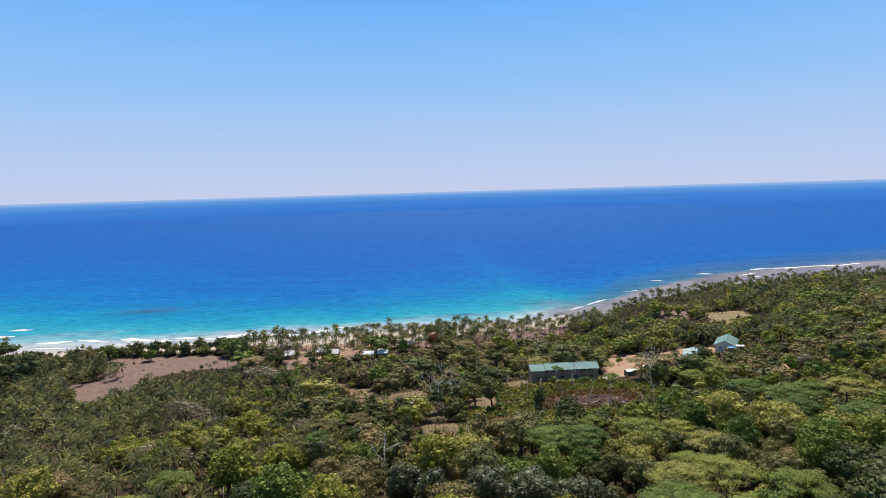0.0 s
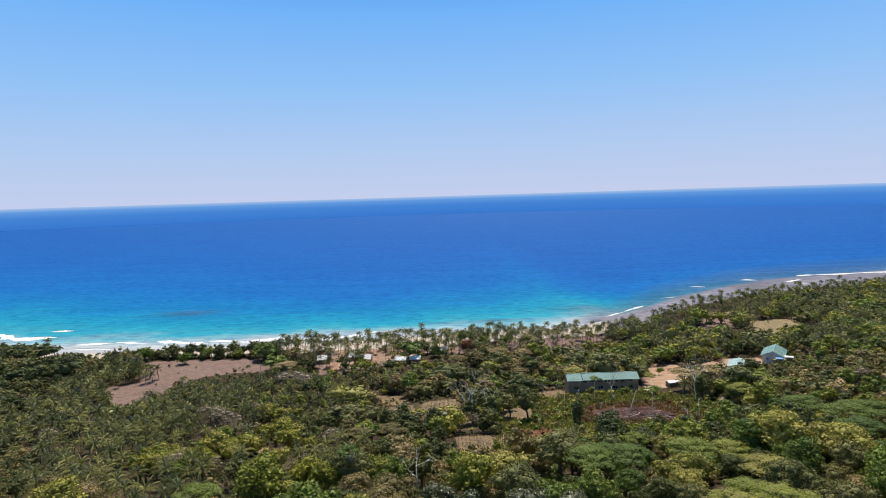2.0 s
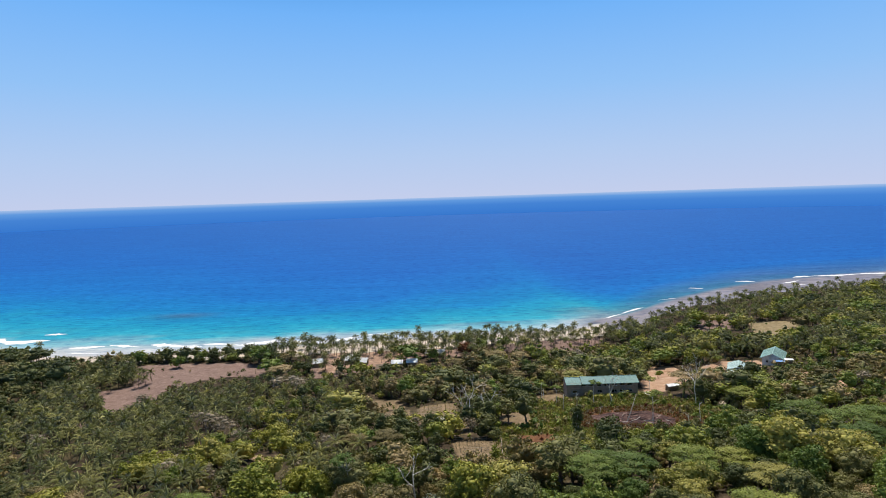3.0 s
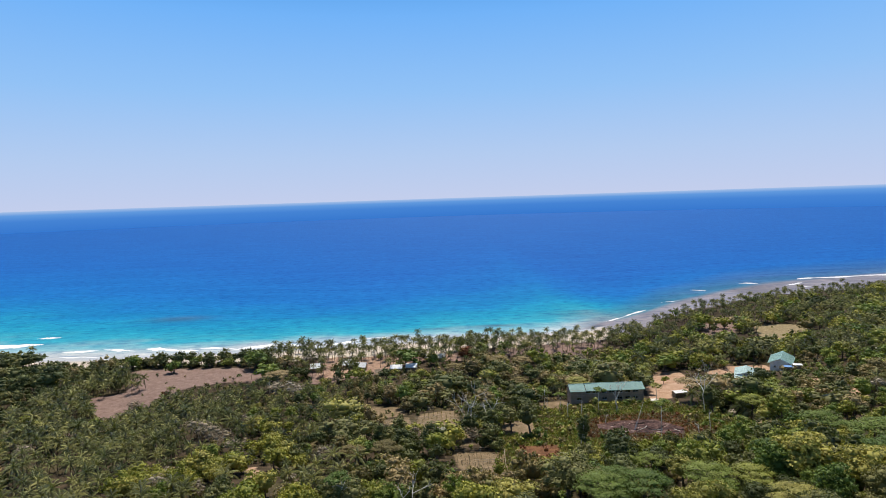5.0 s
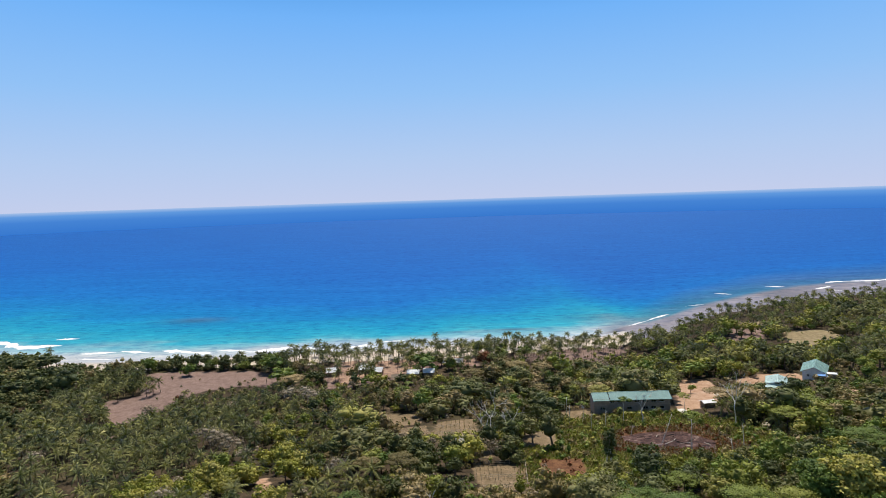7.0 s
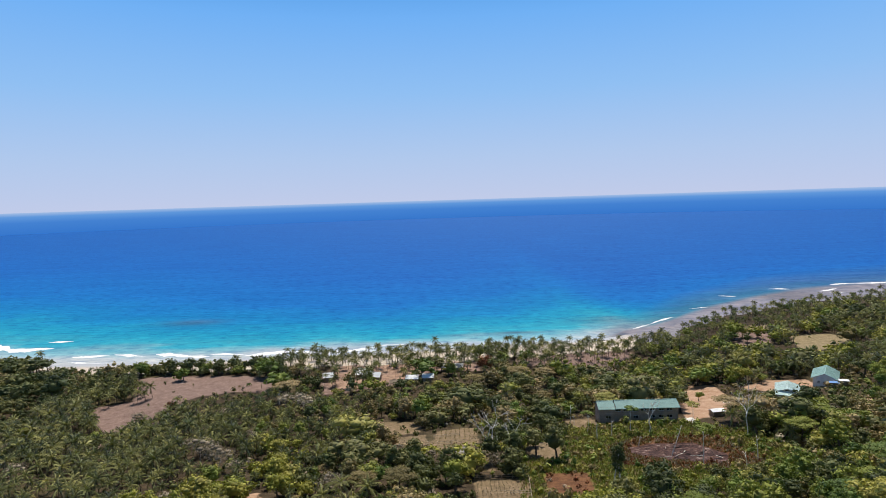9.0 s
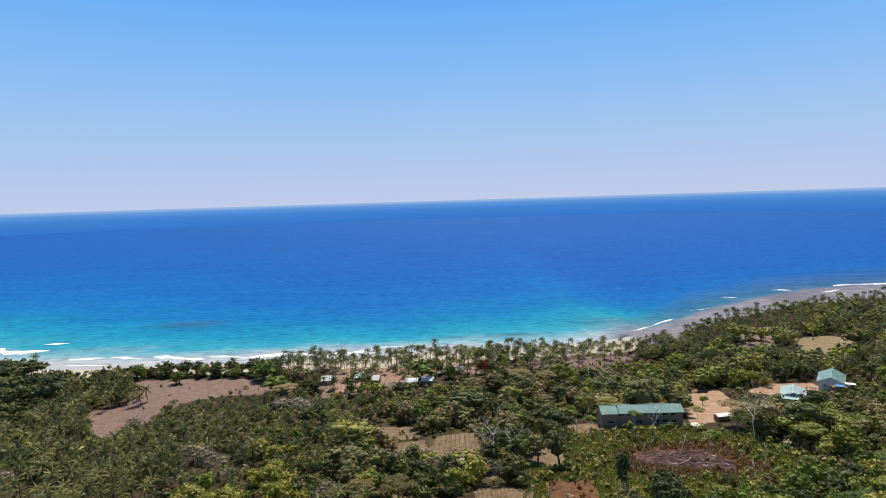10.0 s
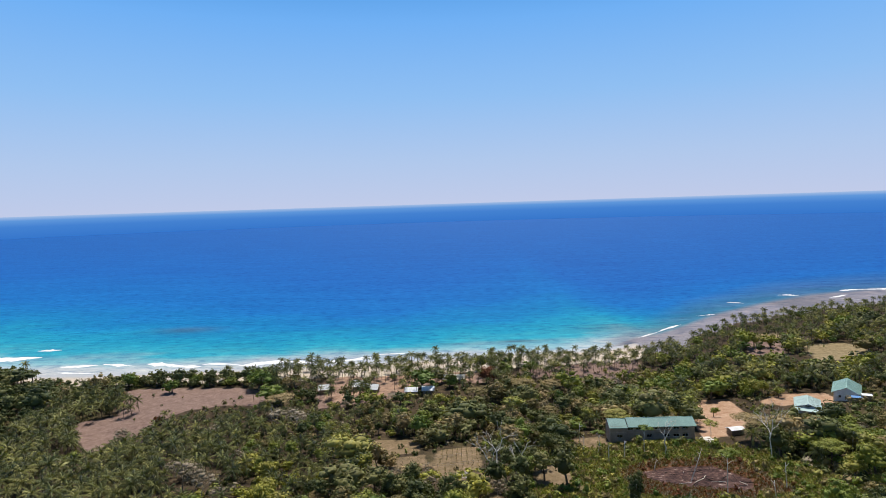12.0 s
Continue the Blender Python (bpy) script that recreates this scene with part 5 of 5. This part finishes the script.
def shed(name, label, x, y, turn, w, d, high, rise, roof, open_sides=True, category="hut"):
    """A small roof on posts."""
    root = house_at(name, label, x, y, turn, None, category)
    for a in (-1, 1):
        for b in (-1, 1):
            part("post", box_mesh("post", [(a * w * 0.42 - 0.07, b * d * 0.42 - 0.07, -1, a * w * 0.42 + 0.07, b * d * 0.42 + 0.07, high)], TIMBER_AND_SHADE), root)
    for s in (-1, 1):
        roof_slope("roof", root, -w / 2, w / 2, s * d / 2, 0.0, high, high + rise, roof, 0.5, 0.12)
    if not open_sides:
        part("wall", box_mesh("wall", [(-w * 0.40, -d * 0.40, -1, w * 0.40, -d * 0.36, high), (-w * 0.40, d * 0.36, -1, w * 0.40, d * 0.40, high), (-w * 0.40, -d * 0.36, -1, -w * 0.37, d * 0.36, high), (w * 0.37, -d * 0.36, -1, w * 0.40, d * 0.36, high)], TIMBER_AND_SHADE), root)
    return root


long_building()
# dark material on the side walls stands in for the shade on them
gable_house("house", "tall pale house with a teal gable roof", 207.0, 405.0, -33, 11.4, 19.0, 4.2, 2.7, TEAL, WALL_WHITE, z=11.6, wins=3, over=1.1, sides=TIMBER_AND_SHADE)
gable_house("house", "low pale house with a faded teal roof and porch", 176.5, 388.0, -27, 11.0, 15.0, 3.0, 1.7, TEAL_PALE, WALL_WHITE, z=10.7, porch=4.5, vent=True, wins=2)
shed("shed", "small lean-to with a blue tarpaulin beside the house", 203.0, 390.5, -20, 5.0, 3.6, 3.2, 0.6, ROOF_BLUE, False, "shed")
shed("shed", "small white-roofed annex beside the house", 208.5, 391.0, -20, 5.0, 4.0, 3.6, 0.5, ROOF_WHITE, False, "shed")
shed("shed", "small shed with a pale metal roof among trees", 119.5, 343, 12, 7.0, 4.5, 2.6, 0.7, ROOF_WHITE, False, "shed")
shed("shed", "grey-roofed shack in the trees", 154, 364, -15, 5.5, 4.2, 2.6, 0.8, THATCH, False, "shed")
shed("shed", "rusty roofed shelter at the back of the yard", 161, 436, 8, 9, 4, 2.8, 0.8, RUST_ROOF, True, "shed")
shed("hut", "small open farm hut with a bleached thatch roof", -2.6, 290.0, -4, 5.0, 4.6, 2.2, 1.5, THATCH)
shed("beach_hut", "white-roofed beach hut among the palms", -92.5, 458, 8, 7.5, 7.0, 2.8, 2.6, ROOF_WHITE, False)
shed("beach_hut", "white-roofed beach hut among the palms", -69.5, 463, 4, 11.0, 9.0, 2.8, 3.0, ROOF_WHITE, False)
shed("beach_hut", "white-roofed beach hut among the palms", -60.5, 456, -8, 8.5, 7.5, 2.6, 2.6, ROOF_WHITE, False)
shed("beach_hut", "white-roofed beach hut among the palms", -35.0, 449, 0, 8.5, 7, 2.8, 2.0, ROOF_WHITE, False)
shed("beach_hut", "white-roofed beach hut among the palms", -24.5, 450, 0, 8.0, 7, 2.8, 2.0, ROOF_WHITE, False)
shed("beach_hut", "dark open pavilion under the palms", -44.5, 440, 6, 9.0, 6.0, 2.6, 1.4, TIMBER_AND_SHADE, True)
shed("beach_house", "long pale-roofed beach house by the palms", -8.5, 472, -5, 15.0, 7.0, 2.8, 2.4, PALE_STONE, False)


def mound(name, label, x, y, rx, ry, h, mat, seed, category):
    """A low heap with an uneven outline."""
    rng = np.random.default_rng(seed)
    v, f = [], []
    n = 18
    wob = rng.uniform(0.75, 1.2, n)
    for k, (q, e) in enumerate(((1.0, -0.4), (0.85, 0.35), (0.5, 0.8), (0.15, 1.0))):
        for i in range(n):
            w = 2 * math.pi * i / n
            v.append((q * rx * wob[i] * math.cos(w), q * ry * wob[i] * math.sin(w), e * h * rng.uniform(0.85, 1.15)))
    for k in range(3):
        for i in range(n):
            f.append((k * n + i, k * n + (i + 1) % n, (k + 1) * n + (i + 1) % n, (k + 1) * n + i))
    me = mesh_of(name, v, f, [mat], smooth=True)
    ob = new(name, me)
    ob.matrix_basis = place(x, y, rng.uniform(0, 0.4), 1)
    tagged(ob, label, category)


mound("sand_heap", "heap of pale sand beside the long building", 104.5, 335.0, 3.6, 5.0, 0.9, PALE_STONE, 3, "heap")
mound("sand_heap", "small heap of pale gravel in the yard", 137, 372, 2.4, 2.0, 0.8, PALE_STONE, 4, "heap")
mound("rubble_heap", "heap of pale rubble by the yard", 146, 357, 2.6, 1.8, 1.0, PALE_STONE, 6, "heap")

# ---- fences, plots and logs ----


def fence(points, label, posts=1.9, high=1.5):
    """Posts with two rails along plan points."""
    p = np.array(points, float) * U
    root = tagged(new("fence"), label, "fence")
    spots = []
    for (ax, ay), (bx, by) in zip(p[:-1], p[1:]):
        n = max(1, int(math.hypot(bx - ax, by - ay) / posts))
        spots += [(ax + (bx - ax) * k / n, ay + (by - ay) * k / n) for k in range(n)]
    spots.append(tuple(p[-1]))
    tops = [(x, y, float(ground_z(x, y))) for x, y in spots]
    for x, y, z in tops:
        part("post", mesh_of("post", *tube([(x, y, z - 0.3), (x + 0.03, y, z + high)], [0.09, 0.07], 5), [BAMBOO]), root)
    for h in (0.45, 0.92):
        for (a, b) in zip(tops[:-1], tops[1:]):
            part("rail", mesh_of("rail", *tube([(a[0], a[1] - 0.08, a[2] + high * h), (b[0], b[1] - 0.08, b[2] + high * h)], [0.07, 0.06], 5), [BAMBOO]), root)


fence([(1.5, 218.5), (17.5, 219.5)], "bleached bamboo fence behind a small plot")
fence([(17.5, 219.5), (15.5, 192)], "bleached bamboo fence beside a small plot")
fence([(3.5, 203), (16.5, 203)], "bleached bamboo rail across a small plot")
fence([(3.5, 192), (15.5, 192)], "bleached bamboo fence before a small plot")
fence([(-13, 272), (-3, 273)], "pale bamboo rail across the tilled plot")
fence([(-11, 260), (3, 261)], "pale bamboo rail across the tilled plot")
fence([(-34, 241), (-14, 262)], "low bamboo fence along the tilled plot")


def crop_rows(name, poly, step, seed, hue, along=0):
    """Rows of small dry plants on a tilled plot."""
    rng = np.random.default_rng(seed)
    p = np.array(poly, float) * U
    (x0, y0), (x1, y1) = p.min(0), p.max(0)
    v, f = [], []
    for a in np.arange(x0, x1, step if not along else 0.8):
        for b in np.arange(y0, y1, 0.8 if not along else step):
            if inside(poly, np.array([a]), np.array([b]), 0.5)[0] < 0.7 or rng.uniform() < 0.42:
                continue
            x, y = a + rng.normal() * 0.22, b + rng.normal() * 0.22
            z = float(ground_z(x, y))
            for k in range(4):
                w, r, h = rng.uniform(0, 6.28), rng.uniform(0.15, 0.36), rng.uniform(0.15, 0.42)
                i = len(v)
                v += [(x, y, z), (x + r * math.cos(w), y + r * math.sin(w), z + h), (x + r * math.cos(w + 0.9), y + r * math.sin(w + 0.9), z + h * 0.7)]
                f.append((i, i + 1, i + 2))
    tagged(new(name, mesh_of(name, v, f, [LEAVES[hue]])), "rows of dry low crops on tilled soil", "crops", kind="stuff")


crop_rows("crop_rows", PLOT_A, 1.9, 1, DRY, 1)
crop_rows("crop_rows", PLOT_B, 2.2, 2, OLIVE)
crop_rows("crop_rows", PLOT_C, 1.5, 3, DRY)


def logs():
    rng = np.random.default_rng(9)
    p = np.array(BURNT, float) * U
    n = 0
    while n < 34:
        x, y = rng.uniform(p.min(0), p.max(0))
        if inside(BURNT, np.array([x]), np.array([y]), 0.5)[0] < 0.8:
            continue
        ln, w = rng.uniform(1.5, 6.5), rng.uniform(0, 6.28)
        dx, dy = ln / 2 * math.cos(w), ln / 2 * math.sin(w)
        r = rng.uniform(0.05, 0.13)
        pale = n % 6 == 0
        v, f = tube([(x - dx, y - dy, float(ground_z(x - dx, y - dy)) + r * 0.7), (x, y, float(ground_z(x, y)) + r + 0.05), (x + dx, y + dy, float(ground_z(x + dx, y + dy)) + r * 0.6)], [r, r * 0.9, r * 0.6], 6)
        tagged(new("log", mesh_of("log", v, f, [BARK_PALE if pale else ASH_LOG])), "bleached fallen log in the burnt clearing" if pale else "charred fallen log in the burnt clearing", "log", "logs in the burnt clearing")
        n += 1


logs()


def meadow_grass():
    """Tufts of dry grass on the open slope."""
    rng = np.random.default_rng(14)
    x, y = rng.uniform(10 * U, 108 * U, 15000), rng.uniform(190 * U, 282 * U, 15000)
    ok = (inside(MEADOW, x, y, 6) > rng.uniform(0.2, 0.8, len(x))) & (inside(BURNT, x, y, 1) < 0.4) & (inside(BARE, x, y, 1) < 0.5) & (inside(RED_SCRUB, x, y, 1) < 0.4)
    x, y = x[ok], y[ok]
    z = ground_z(x, y)
    n, b = len(x), 9
    w = rng.uniform(0, 6.28, (n, b))
    r, h = rng.uniform(0.25, 0.8, (n, b)), rng.uniform(0.3, 1.15, (n, b))
    cx, cy = x[:, None], y[:, None]
    a0 = np.stack([cx + 0.1 * np.cos(w), cy + 0.1 * np.sin(w), z[:, None] + 0 * w], 2)
    a1 = np.stack([cx + r * np.cos(w), cy + r * np.sin(w), z[:, None] + h], 2)
    a2 = np.stack([cx + r * 0.8 * np.cos(w + 0.7), cy + r * 0.8 * np.sin(w + 0.7), z[:, None] + h * 0.6], 2)
    v = np.stack([a0, a1, a2], 2).reshape(-1, 3)
    f = np.arange(len(v)).reshape(-1, 3)
    hue = np.where(inside(BURNT_RIM, x, y, 3) > 0.3, rng.choice([RED, RED, DRY, OLIVE], n), rng.choice([LIGHT, MID, OLIVE, OLIVE, MID], n))
    hue = np.repeat(hue, b)
    me = mesh_of("grass", v, f, LEAVES, hue, {"plant": np.repeat(rng.uniform(0, 1, n), b * 3)})
    tagged(new("grass", me), "tall green and dry grass on the open slope", "grass", kind="stuff")


meadow_grass()

# ---- the woods ----
plant_trees(plan_planting())
